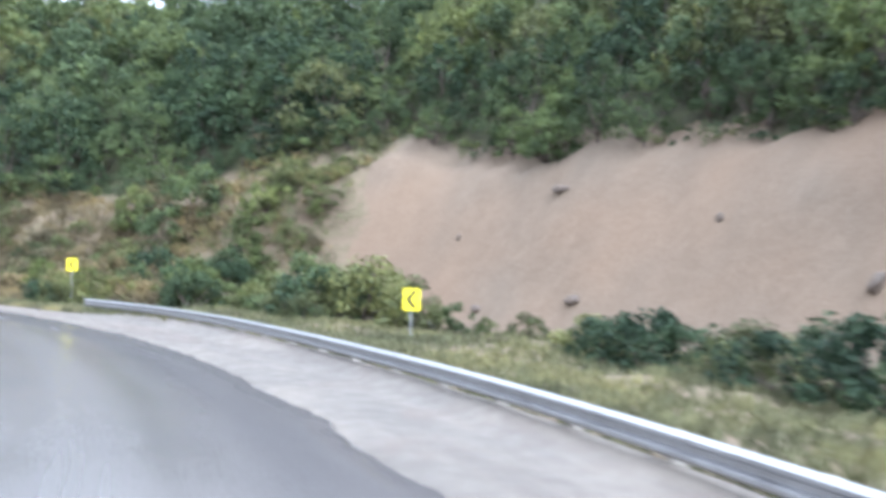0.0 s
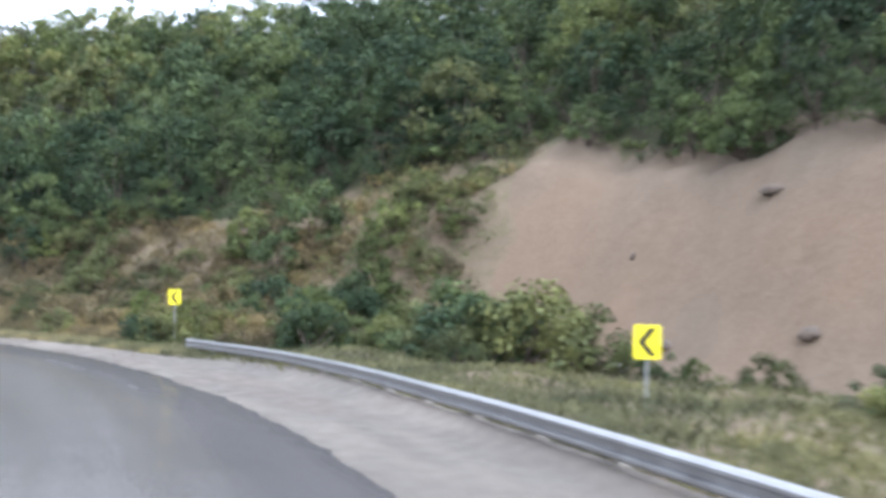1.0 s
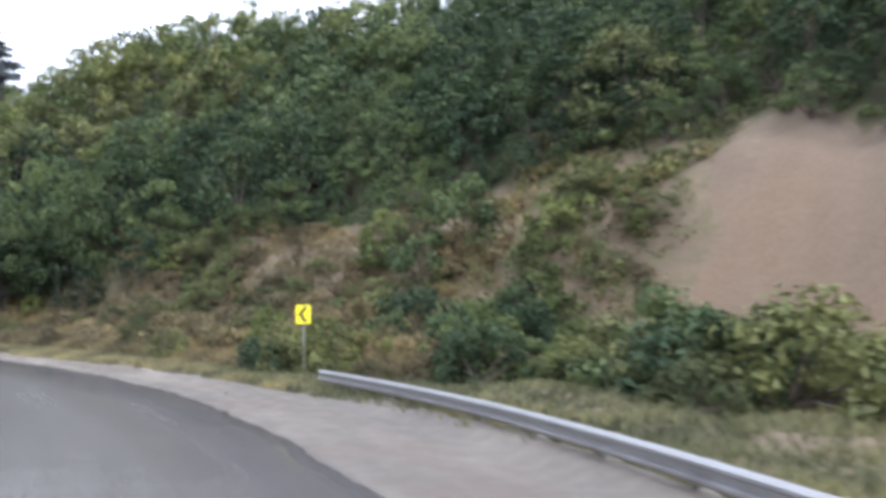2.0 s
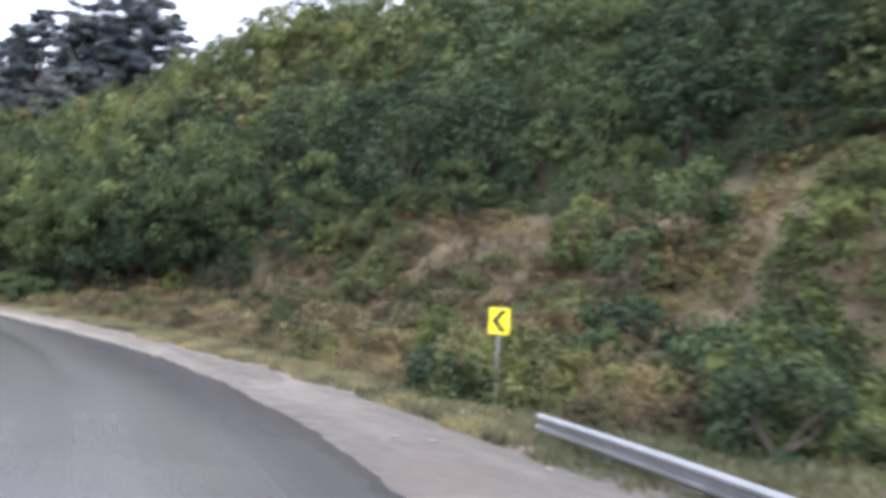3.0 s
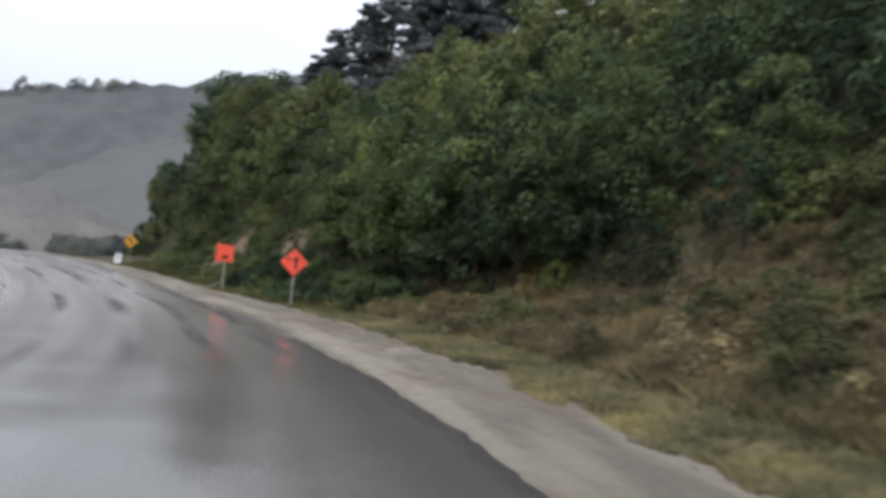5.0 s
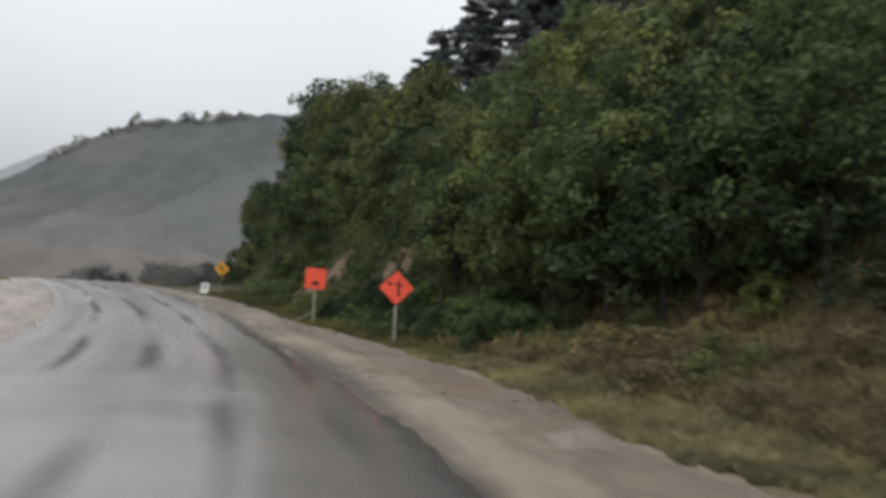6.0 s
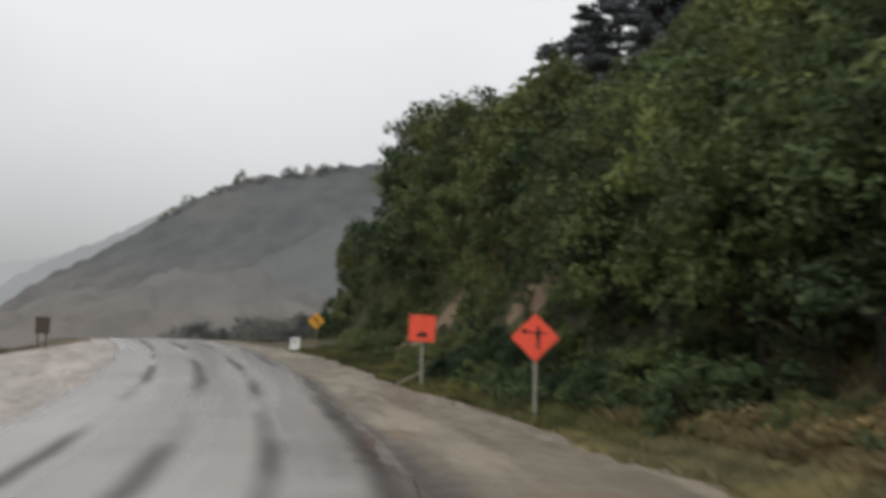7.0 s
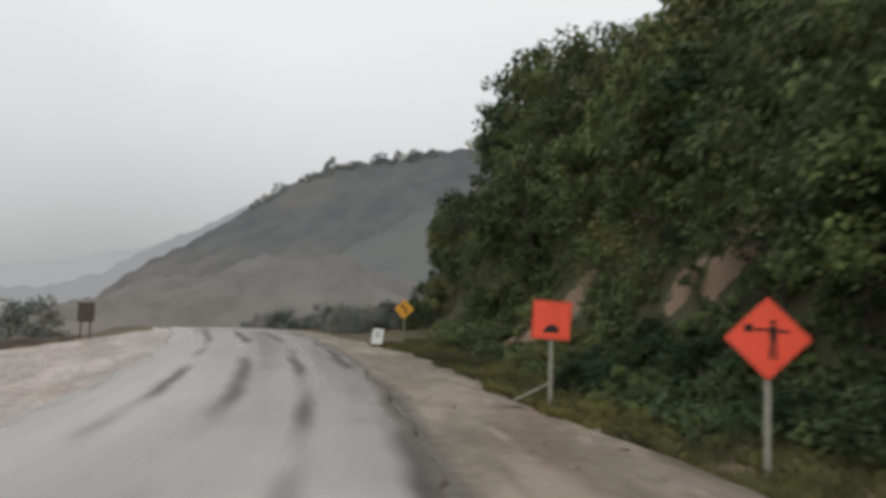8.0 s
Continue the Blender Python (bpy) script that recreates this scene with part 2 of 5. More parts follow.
def m_ground():
    """Grassy soil, and bare earth where the slope has slid (the mesh's own 'bare' value)."""
    k = Mat("hillside_soil", 0.9, spec=0.25)
    soil = soil_color(k, (0.122, 0.090, 0.058), (0.178, 0.134, 0.088), (0.100, 0.094, 0.046))
    big, mid, fine = k.noise(0.12, 5), k.noise(0.9, 6), k.noise(9, 5)
    run = k.noise(1.0, 5, (1.1, 1.1, 0.16))
    a = k.mix(k.ramp(big, [(0.38, (0, 0, 0)), (0.62, (1, 1, 1))]), (0.094, 0.069, 0.046), (0.120, 0.092, 0.064))
    a = k.mix(k.ramp(run, [(0.46, (0, 0, 0)), (0.66, (0.6, 0.6, 0.6))]), a, (0.140, 0.106, 0.074))
    a = k.mix(k.ramp(mid, [(0.54, (0, 0, 0)), (0.70, (0.7, 0.7, 0.7))]), a, (0.112, 0.086, 0.060))
    warm = k.noise(0.055, 3)
    a = k.mix(k.ramp(warm, [(0.42, (0, 0, 0)), (0.58, (0.5, 0.5, 0.5))]), a, (0.192, 0.120, 0.070))
    a = k.mix(0.22, a, k.ramp(fine, [(0.3, (0.10, 0.074, 0.050)), (0.7, (0.235, 0.195, 0.148))]))
    at_ = k.n.new("ShaderNodeAttribute")
    at_.attribute_name = "bare"
    add = k.node("ShaderNodeMath")
    add.operation = "MULTIPLY_ADD"
    k.l.new(k.noise(1.6, 9, rough=0.68), add.inputs[0])
    add.inputs[1].default_value = 1.3
    k.l.new(at_.outputs["Fac"], add.inputs[2])
    fac = k.ramp(add.outputs[0], [(0.96, (0, 0, 0)), (1.24, (1, 1, 1))])
    wd = k.n.new("ShaderNodeAttribute")
    wd.attribute_name = "wooded"
    litter = k.mix(k.ramp(mid, [(0.4, (0, 0, 0)), (0.6, (1, 1, 1))]), (0.030, 0.029, 0.015), (0.050, 0.052, 0.024))
    soil = k.mix(wd.outputs["Fac"], soil, litter)
    k.color(k.mix(fac, soil, a))
    return k.m


def m_leaf(name, dark, mid, light, trans=0.25):
    k = Mat(name, 0.65, spec=0.15)
    col = k.ramp(k.random(), [(0.0, dark), (0.5, mid), (1.0, light)])
    col = k.mix(0.36, col, k.ramp(k.island(), [(0.0, tuple(c * 0.5 for c in dark)), (0.55, mid), (1.0, tuple(c * 1.2 for c in light))]))
    # broad patches of deeper and paler growth over the slope, and smaller ones bough by bough
    where = k.n.new("ShaderNodeNewGeometry").outputs["Position"]
    for size, lo, hi in ((0.16, (0.62, 0.66, 0.66), (1.40, 1.32, 1.12)), (0.75, (0.66, 0.68, 0.70), (1.28, 1.26, 1.15))):
        big = k.node("ShaderNodeTexNoise", Scale=size, Detail=3, Roughness=0.6)
        k.l.new(where, big.inputs["Vector"])
        col = k.mix(1.0, col, k.ramp(big.outputs["Fac"], [(0.36, lo), (0.50, (1.0, 1.0, 1.0)), (0.64, hi)]), "MULTIPLY")
    k.color(col)
    tr = k.n.new("ShaderNodeBsdfTranslucent")
    k.l.new(col, tr.inputs["Color"])
    mx = k.n.new("ShaderNodeMixShader")
    mx.inputs[0].default_value = trans
    k.l.new(k.b.outputs[0], mx.inputs[1])
    k.l.new(tr.outputs[0], mx.inputs[2])
    k.l.new(mx.outputs[0], k.n["Material Output"].inputs[0])
    return k.m


def m_plain(name, col, rough=0.5, metal=0.0, var=0.25, scale=6.0, bump=0.1, dirt=None):
    k = Mat(name, rough, metal)
    a, b = k.noise(scale, 5), k.noise(scale * 9, 3)
    c = k.mix(k.ramp(a, [(0.35, (0, 0, 0)), (0.68, (1, 1, 1))]), tuple(x * (1 - var) for x in col), col)
    if dirt:
        c = k.mix(k.ramp(b, [(0.55, (0, 0, 0)), (0.75, (0.5, 0.5, 0.5))]), c, dirt)
    k.color(c).rough(a, rough * 0.8, min(1, rough * 1.2))
    k.bump(b, bump, 0.003)
    return k.m


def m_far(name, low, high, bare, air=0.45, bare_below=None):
    """Distant slopes: bright air before them is painted in, as pale colour and glow."""
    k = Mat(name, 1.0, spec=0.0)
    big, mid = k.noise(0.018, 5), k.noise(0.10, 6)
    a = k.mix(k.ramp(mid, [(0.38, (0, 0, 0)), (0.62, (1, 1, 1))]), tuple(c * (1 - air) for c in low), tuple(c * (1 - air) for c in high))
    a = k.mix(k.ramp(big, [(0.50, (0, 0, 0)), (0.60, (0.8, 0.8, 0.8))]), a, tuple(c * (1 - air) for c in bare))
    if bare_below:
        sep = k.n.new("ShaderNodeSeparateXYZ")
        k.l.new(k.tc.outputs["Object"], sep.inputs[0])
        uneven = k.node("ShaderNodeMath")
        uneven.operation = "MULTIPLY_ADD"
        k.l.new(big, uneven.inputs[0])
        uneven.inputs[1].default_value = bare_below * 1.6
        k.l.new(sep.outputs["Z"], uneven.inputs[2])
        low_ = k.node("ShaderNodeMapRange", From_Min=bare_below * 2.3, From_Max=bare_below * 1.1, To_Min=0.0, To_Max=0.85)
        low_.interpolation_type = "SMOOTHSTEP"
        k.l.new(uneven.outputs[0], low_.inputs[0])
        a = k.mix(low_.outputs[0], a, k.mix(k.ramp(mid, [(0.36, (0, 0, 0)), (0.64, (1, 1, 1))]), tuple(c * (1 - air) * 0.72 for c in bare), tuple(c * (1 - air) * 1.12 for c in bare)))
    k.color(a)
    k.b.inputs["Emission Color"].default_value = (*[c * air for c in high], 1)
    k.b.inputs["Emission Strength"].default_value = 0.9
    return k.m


ASPHALT = m_asphalt()
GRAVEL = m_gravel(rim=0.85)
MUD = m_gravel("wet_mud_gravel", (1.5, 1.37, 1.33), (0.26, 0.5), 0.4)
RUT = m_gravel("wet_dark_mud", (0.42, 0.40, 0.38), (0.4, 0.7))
HILL = m_ground()
LEAF_DARK = m_leaf("dark_green_leaves", (0.048, 0.068, 0.034), (0.090, 0.120, 0.052), (0.150, 0.176, 0.070), 0.34)
LEAF_DEEP = m_leaf("deep_green_leaves", (0.024, 0.040, 0.024), (0.044, 0.068, 0.035), (0.080, 0.106, 0.048), 0.25)
LEAF_BRIGHT = m_leaf("yellow_green_leaves", (0.072, 0.092, 0.034), (0.116, 0.138, 0.048), (0.162, 0.180, 0.066), 0.33)
LEAF_OLIVE = m_leaf("olive_leaves", (0.066, 0.077, 0.034), (0.110, 0.121, 0.050), (0.160, 0.163, 0.068))
LEAF_TAN = m_leaf("dry_tan_foliage", (0.096, 0.076, 0.042), (0.154, 0.124, 0.070), (0.208, 0.174, 0.102))
LEAF_RUST = m_leaf("rusty_brown_foliage", (0.104, 0.080, 0.043), (0.170, 0.130, 0.068), (0.236, 0.188, 0.098))
# needles lightened to blue-grey: the ridge's mist is put into this colour
LEAF_PINE = m_leaf("hazed_conifer_needles", (0.108, 0.118, 0.128), (0.132, 0.144, 0.154), (0.158, 0.170, 0.182), 0.42)
GRASS = m_leaf("roadside_grass", (0.116, 0.108, 0.056), (0.180, 0.162, 0.083), (0.248, 0.214, 0.116))
GREEN_GRASS = m_leaf("rough_green_grass", (0.092, 0.096, 0.050), (0.140, 0.138, 0.072), (0.206, 0.186, 0.104))
OLIVE_GRASS = m_leaf("dark_olive_grass", (0.050, 0.056, 0.024), (0.082, 0.086, 0.034), (0.130, 0.122, 0.052))
STRAW = m_leaf("dry_bank_grass", (0.094, 0.075, 0.040), (0.150, 0.118, 0.062), (0.210, 0.170, 0.092))
DARK_BARK = m_plain("wet_dark_bark", (0.045, 0.038, 0.030), 0.9, var=0.5, scale=14, bump=0.6)
BARK = m_plain("bark", (0.10, 0.075, 0.055), 0.9, var=0.5, scale=14, bump=0.6)
YELLOW = m_plain("yellow_sheeting", (0.93, 0.78, 0.012), 0.35, var=0.10, scale=4, dirt=(0.6, 0.5, 0.05))
ORANGE = m_plain("orange_sheeting", (0.92, 0.105, 0.055), 0.4, var=0.10, scale=3, dirt=(0.7, 0.12, 0.06))
AMBER = m_plain("amber_sheeting", (0.70, 0.33, 0.03), 0.45, var=0.15, scale=4, dirt=(0.4, 0.2, 0.05))
BLACK = m_plain("black_sheeting", (0.018, 0.016, 0.015), 0.45, var=0.3)
WHITE = m_plain("white_sheeting", (0.80, 0.80, 0.78), 0.4, var=0.10, dirt=(0.55, 0.53, 0.5))
STEEL = m_plain("galvanised_steel", (0.335, 0.33, 0.325), 0.36, 0.72, var=0.22, scale=3, dirt=(0.35, 0.33, 0.31))
POST_STEEL = m_plain("dull_post_steel", (0.33, 0.33, 0.31), 0.55, 0.4, var=0.3, scale=5, dirt=(0.22, 0.18, 0.14))
WOOD = m_plain("weathered_timber", (0.36, 0.33, 0.28), 0.85, var=0.35, scale=8, bump=0.4)
BROWN = m_plain("brown_sign_back", (0.10, 0.075, 0.06), 0.6, var=0.3)
ROCK = m_plain("rock", (0.13, 0.098, 0.072), 0.85, var=0.5, scale=3, bump=0.7, dirt=(0.09, 0.075, 0.06))
PALE_ROCK = m_plain("pale_rock", (0.55, 0.53, 0.48), 0.8, var=0.3, scale=4, bump=0.5)
PALE_SOIL = m_plain("pale_exposed_soil", (0.40, 0.30, 0.22), 0.92, var=0.4, scale=1.5, bump=0.6, dirt=(0.22, 0.16, 0.11))
CONCRETE = m_plain("weathered_concrete", (0.38, 0.37, 0.34), 0.8, var=0.3, scale=5, bump=0.4, dirt=(0.2, 0.18, 0.15))
# mist painted into the slopes: the farther off, the paler and more glowing
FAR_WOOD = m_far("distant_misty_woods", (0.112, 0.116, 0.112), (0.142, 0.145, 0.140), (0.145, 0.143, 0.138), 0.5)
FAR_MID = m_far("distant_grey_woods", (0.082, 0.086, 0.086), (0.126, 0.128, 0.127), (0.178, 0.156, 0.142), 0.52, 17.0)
# leaves paled to grey, so the mist sits in their colour
FAR_LEAF = m_leaf("haze_grey_leaves", (0.205, 0.210, 0.202), (0.222, 0.227, 0.218), (0.240, 0.245, 0.235), 0.5)
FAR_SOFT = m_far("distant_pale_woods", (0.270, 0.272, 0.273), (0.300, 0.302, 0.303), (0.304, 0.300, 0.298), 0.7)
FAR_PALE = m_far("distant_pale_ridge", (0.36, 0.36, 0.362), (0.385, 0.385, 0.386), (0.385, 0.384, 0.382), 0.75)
MUD_SOIL = m_plain("brown_mud", (0.23, 0.19, 0.155), 0.75, var=0.35, scale=5, bump=0.4, dirt=(0.14, 0.11, 0.085))
BERM = m_soil("dark_berm_soil", (0.07, 0.055, 0.045), (0.12, 0.095, 0.075))


# ---- helpers of this scene ----
def mesh_from(name, verts, faces, mats, smooth=False):
    me = bpy.data.meshes.new(name)
    me.from_pydata([tuple(v) for v in verts] if not isinstance(verts, np.ndarray) else verts.tolist(), [], faces if not isinstance(faces, np.ndarray) else faces.tolist())
    for m in mats:
        me.materials.append(m)
    if smooth:
        me.polygons.foreach_set("use_smooth", [True] * len(me.polygons))
    me.update()
    return me


def part(name, bm, material, parent, label=""):
    me = bpy.data.meshes.new(name)
    bm.to_mesh(me)
    bm.free()
    me.materials.append(material)
    ob = new(name, me)
    ob.parent = parent
    if label:
        tagged(ob, label)
    return ob


def bm_box(sx, sy, sz, at=(0, 0, 0), bevel=0.0, turn=None):
    bm = bmesh.new()
    bmesh.ops.create_cube(bm, size=1)
    bmesh.ops.scale(bm, vec=(sx, sy, sz), verts=bm.verts)
    if bevel:
        bmesh.ops.bevel(bm, geom=bm.edges, offset=bevel, segments=2, affect="EDGES")
    if turn:
        bmesh.ops.transform(bm, matrix=turn, verts=bm.verts)
    bmesh.ops.translate(bm, vec=at, verts=bm.verts)
    return bm


def bm_plate(outline, thick, y=0.0):
    """A plate in the xz plane from an outline; its front looks to -y."""
    bm = bmesh.new()
    front = [bm.verts.new((x, y, z)) for x, z in outline]
    f = bm.faces.new(front)
    r = bmesh.ops.extrude_face_region(bm, geom=[f])
    bmesh.ops.translate(bm, vec=(0, thick, 0), verts=[v for v in r["geom"] if isinstance(v, bmesh.types.BMVert)])
    bmesh.ops.recalc_face_normals(bm, faces=bm.faces)
    return bm


def rounded(outline, radius, n=4):
    """The outline with its corners rounded."""
    out = []
    m = len(outline)
    for i in range(m):
        p, a, b = Vector(outline[i]), Vector(outline[i - 1]), Vector(outline[(i + 1) % m])
        u, v = (a - p).normalized() * radius, (b - p).normalized() * radius
        for k in range(n + 1):
            t = k / n
            out.append(tuple((p + u) * (1 - t) ** 2 + p * 2 * t * (1 - t) + (p + v) * t * t))
    return out


def bm_tube(points, radii, sides=7):
    bm = bmesh.new()
    rings = []
    for i, (p, r) in enumerate(zip(points, radii)):
        p = Vector(p)
        d = (Vector(points[min(i + 1, len(points) - 1)]) - Vector(points[max(i - 1, 0)])).normalized()
        q = d.to_track_quat("Z", "Y")
        rings.append([bm.verts.new(p + q @ Vector((r * math.cos(2 * math.pi * k / sides), r * math.sin(2 * math.pi * k / sides), 0))) for k in range(sides)])
    for a, b in zip(rings, rings[1:]):
        for k in range(sides):
            bm.faces.new((a[k], a[(k + 1) % sides], b[(k + 1) % sides], b[k]))
    bm.faces.new(rings[0][::-1])
    bm.faces.new(rings[-1])
    return bm


def join_bm(bms):
    out = bmesh.new()
    tmp = bpy.data.meshes.new("tmp")
    for b in bms:
        b.to_mesh(tmp)
        b.free()
        out.from_mesh(tmp)
    bpy.data.meshes.remove(tmp)
    return out


# ---- the road's line: s along it, lat to the right of it ----
CTRL = np.array([[-60.94, 39.33], [-56.66, 30.47], [-51.16, 22.47], [-44.56, 15.46], [-37.04, 9.59],
                 [-28.67, 5.05], [-19.57, 2.0], [-9.96, 0.34], [-0.03, -0.17], [10.1, 0.35]])


def spline_point(t):
    i = min(int(t), 6)
    u = t - i
    w = np.array([(1 - u) ** 3, 3 * u ** 3 - 6 * u * u + 4, -3 * u ** 3 + 3 * u * u + 3 * u + 1, u ** 3]) / 6
    return w @ CTRL[i:i + 4]


mid_pts = np.array([spline_point(t) for t in np.linspace(0, 7, 281)])
d0, d1 = mid_pts[0] - mid_pts[1], mid_pts[-1] - mid_pts[-2]
h0, h1 = math.atan2(d0[1], d0[0]), math.atan2(d1[1], d1[0])
STEP = 0.25
before, p, h = [], mid_pts[0], h0
for _ in range(240):
    h -= STEP / 90
    p = p + STEP * np.array([math.cos(h), math.sin(h)])
    before.append(p)
after, p, h = [], mid_pts[-1], h1
for _ in range(560):
    h += STEP / 190
    p = p + STEP * np.array([math.cos(h), math.sin(h)])
    after.append(p)
LINE = np.vstack([before[::-1], mid_pts, after])
LT = np.gradient(LINE, axis=0)
LT /= np.hypot(LT[:, 0], LT[:, 1])[:, None]
LS = np.concatenate([[0], np.cumsum(np.hypot(*np.diff(LINE, axis=0).T))])
LS -= LS[240]


def at(s, lat):
    """World x, y of a place beside the road (arrays or numbers)."""
    x, y = np.interp(s, LS, LINE[:, 0]), np.interp(s, LS, LINE[:, 1])
    tx, ty = np.interp(s, LS, LT[:, 0]), np.interp(s, LS, LT[:, 1])
    n = np.hypot(tx, ty)
    return x + lat * ty / n, y - lat * tx / n


def heading(s):
    return math.degrees(math.atan2(np.interp(s, LS, LT[:, 1]), np.interp(s, LS, LT[:, 0])))


def road_sl(x, y):
    """s and lat of world places (flat arrays)."""
    x, y = np.atleast_1d(np.asarray(x, float)), np.atleast_1d(np.asarray(y, float))
    s, lat = np.empty_like(x), np.empty_like(x)
    for i in range(0, len(x), 4000):
        dx, dy = x[i:i + 4000, None] - LINE[None, :, 0], y[i:i + 4000, None] - LINE[None, :, 1]
        k = np.argmin(dx * dx + dy * dy, axis=1)
        r = np.arange(len(k))
        ax, ay = dx[r, k], dy[r, k]
        s[i:i + 4000] = LS[k] + ax * LT[k, 0] + ay * LT[k, 1]
        lat[i:i + 4000] = ax * LT[k, 1] - ay * LT[k, 0]
    return s, lat


def lerp(s, *pairs):
    return np.interp(s, [a for a, _ in pairs], [b for _, b in pairs])


def smooth(x):
    x = np.clip(x, 0, 1)
    return x * x * (3 - 2 * x)


def fbm(x, y, scale, seed=0.0, octaves=3):
    """Cheap smooth noise of about -1 to 1, by summed sines."""
    out, amp, tot = 0.0, 1.0, 0.0
    f = 2 * math.pi / scale
    for o in range(octaves):
        for k in range(3):
            a = 2.1 * k + 1.3 * o + seed
            out = out + amp * np.sin(f * (x * math.cos(a) + y * math.sin(a)) + 3.7 * k + 5.1 * o + seed * 2.3) / 3
        tot += amp
        amp *= 0.55
        f *= 2.13
    return out / tot * 1.7


def road_z(s):
    return 0.6 * smooth((s - 72) / 45.0) - 3.5 * smooth((s - 122) / 60.0)


def edge_lat(s):
    """The asphalt's right edge."""
    return lerp(s, (-60, 2.3), (46, 2.35), (58, 1.8), (68, 1.1), (80, 1.0), (140, 1.2))


def outer_lat(s):
    """Where the gravel ends and the bank begins."""
    return lerp(s, (-60, 6.0), (25, 6.2), (42, 6.4), (47, 5.8), (56, 5.6), (66, 5.9), (75, 5.9), (80, 5.6), (84, 5.0), (88, 4.6), (94, 4.9), (100, 4.7), (106, 4.1), (112, 3.5), (140, 3.0))


LEFT_EDGE = -5.5


def left_out(s):
    """The far edge of the turnout on the seaward side."""
    return lerp(s, (-60, -16), (94, -15), (104, -12.5), (112, -8.2), (120, -6.8), (150, -6.8))


def ground_z(x, y, s=None, lat=None):
    if s is None:
        s, lat = road_sl(x, y)
    rz = road_z(s)
    toe = lerp(s, (-30, 20), (36, 20.5), (46, 16), (56, 13.5), (70, 10.5), (80, 7.8), (90, 7.2), (105, 7.5), (117, 8), (127, 14), (150, 34), (200, 60))
    zt = lerp(s, (-30, -0.5), (38, -0.5), (46, 1.0), (56, 1.6), (70, 0.4), (80, -0.15), (90, -0.1), (105, 0.3), (150, 0.5))
    face = lerp(s, (-30, 9.5), (10, 9.5), (38, 9.5), (46, 6), (56, 5), (70, 6), (85, 7), (105, 8.8), (112, 9.8), (119, 9.6), (124, 5), (150, 5))
    width = lerp(s, (-30, 8), (38, 7), (56, 8), (70, 7), (82, 5), (105, 5), (117, 5), (127, 6), (150, 14))
    up = lerp(s, (-30, 1.0), (46, 1.1), (85, 1.05), (96, 0.7), (105, 0.38), (117, 0.32), (127, 0.3), (150, 0.3))
    out = outer_lat(s)
    dip = lerp(s, (-30, 0.06), (34, 0.04), (40, -0.2), (48, -0.08), (70, -0.2), (78, -0.6), (90, -0.35), (110, -0.1))
    t = np.clip((lat - out) / np.maximum(toe - out, 1), 0, 1)
    z = dip * smooth((lat - out + 2.2) / 2.2) * (1 - t) + zt * smooth(t)
    z = z + face * smooth((lat - toe) / width)
    over = np.maximum(lat - toe - width, 0)
    z = z + 40 * (1 - np.exp(-up * over / 40))
    rough = smooth((lat - out - 0.5) / 4)
    z = z + rough * (0.22 * fbm(x, y, 7.0, 1.0) + 0.10 * fbm(x, y, 2.2, 2.0)) + smooth((lat - toe) / 10) * 0.8 * fbm(x, y, 13.0, 4.0)
    # land falls away to the seaward side
    fall = np.maximum(-lat + left_out(s) - 2, 0)
    z = z - 14 * (1 - np.exp(-fall / 25))
    # the bed of road and gravel lies below their own meshes
    z = z - 0.4 * smooth((-lat - 7) / 5)
    bed = smooth((lat - left_out(s)) / 0.8) * (1 - smooth((lat - out + 0.9) / 0.8))
    z = z * (1 - bed) - (0.22 + 0.4 * smooth((-lat - 7) / 5)) * bed
    far = smooth((np.hypot(x + 10, y) - 220) / 200)
    z = z * (1 - far) - 12.0 * far
    return rz * (1 - far) + z


def gz(x, y):
    return float(ground_z(np.array([x]), np.array([y]))[0])


def ground_at(s, lat):
    x, y = at(s, lat)
    return float(x), float(y), gz(float(x), float(y))


# ---- ground: one sheet out to the horizon ----
def axis(lo, hi, step, reach):
    a = list(np.arange(lo, hi + step / 2, step))
    d = step
    while a[-1] < reach:
        d *= 1.18
        a.append(a[-1] + d)
    d = step
    while a[0] > -reach:
        d *= 1.18
        a.insert(0, a[0] - d)
    return np.array(a)


gx, gy = axis(-78, 74, 0.55, 4000), axis(-40, 44, 0.55, 4000)
GX, GY = np.meshgrid(gx, gy, indexing="ij")
fx, fy = GX.ravel(), GY.ravel()
GS, GL = road_sl(fx, fy)
fz = ground_z(fx, fy, GS, GL)
nx, ny = len(gx), len(gy)
ii, jj = np.meshgrid(np.arange(nx - 1), np.arange(ny - 1), indexing="ij")
q0 = (ii * ny + jj).ravel()
quads = np.stack([q0, q0 + ny, q0 + ny + 1, q0 + 1], 1)
ground_me = mesh_from("ground", np.stack([fx, fy, fz], 1), quads, [HILL], True)


def toe_lat(s):
    return lerp(s, (-30, 24.8), (4, 25.2), (20, 26.7), (36, 28.0), (41.0, 27.4), (43.5, 25.4), (48, 24.5), (54, 21.5), (60, 17.5), (66, 13), (72, 10.2), (80, 8.6), (85, 8.8), (105, 7.6), (118, 8.4), (123, 12.5), (140, 30))


def scar_line(s, lat, s0, l0, s1, l1, wide):
    """1 on a slanting line of the slope, fading over its width."""
    f = np.clip(((s - s0) * (s1 - s0) + (lat - l0) * (l1 - l0)) / ((s1 - s0) ** 2 + (l1 - l0) ** 2), 0, 1)
    d = np.hypot(s - s0 - f * (s1 - s0), lat - l0 - f * (l1 - l0))
    return np.exp(-(d / (wide * (0.6 + 0.6 * f))) ** 2)


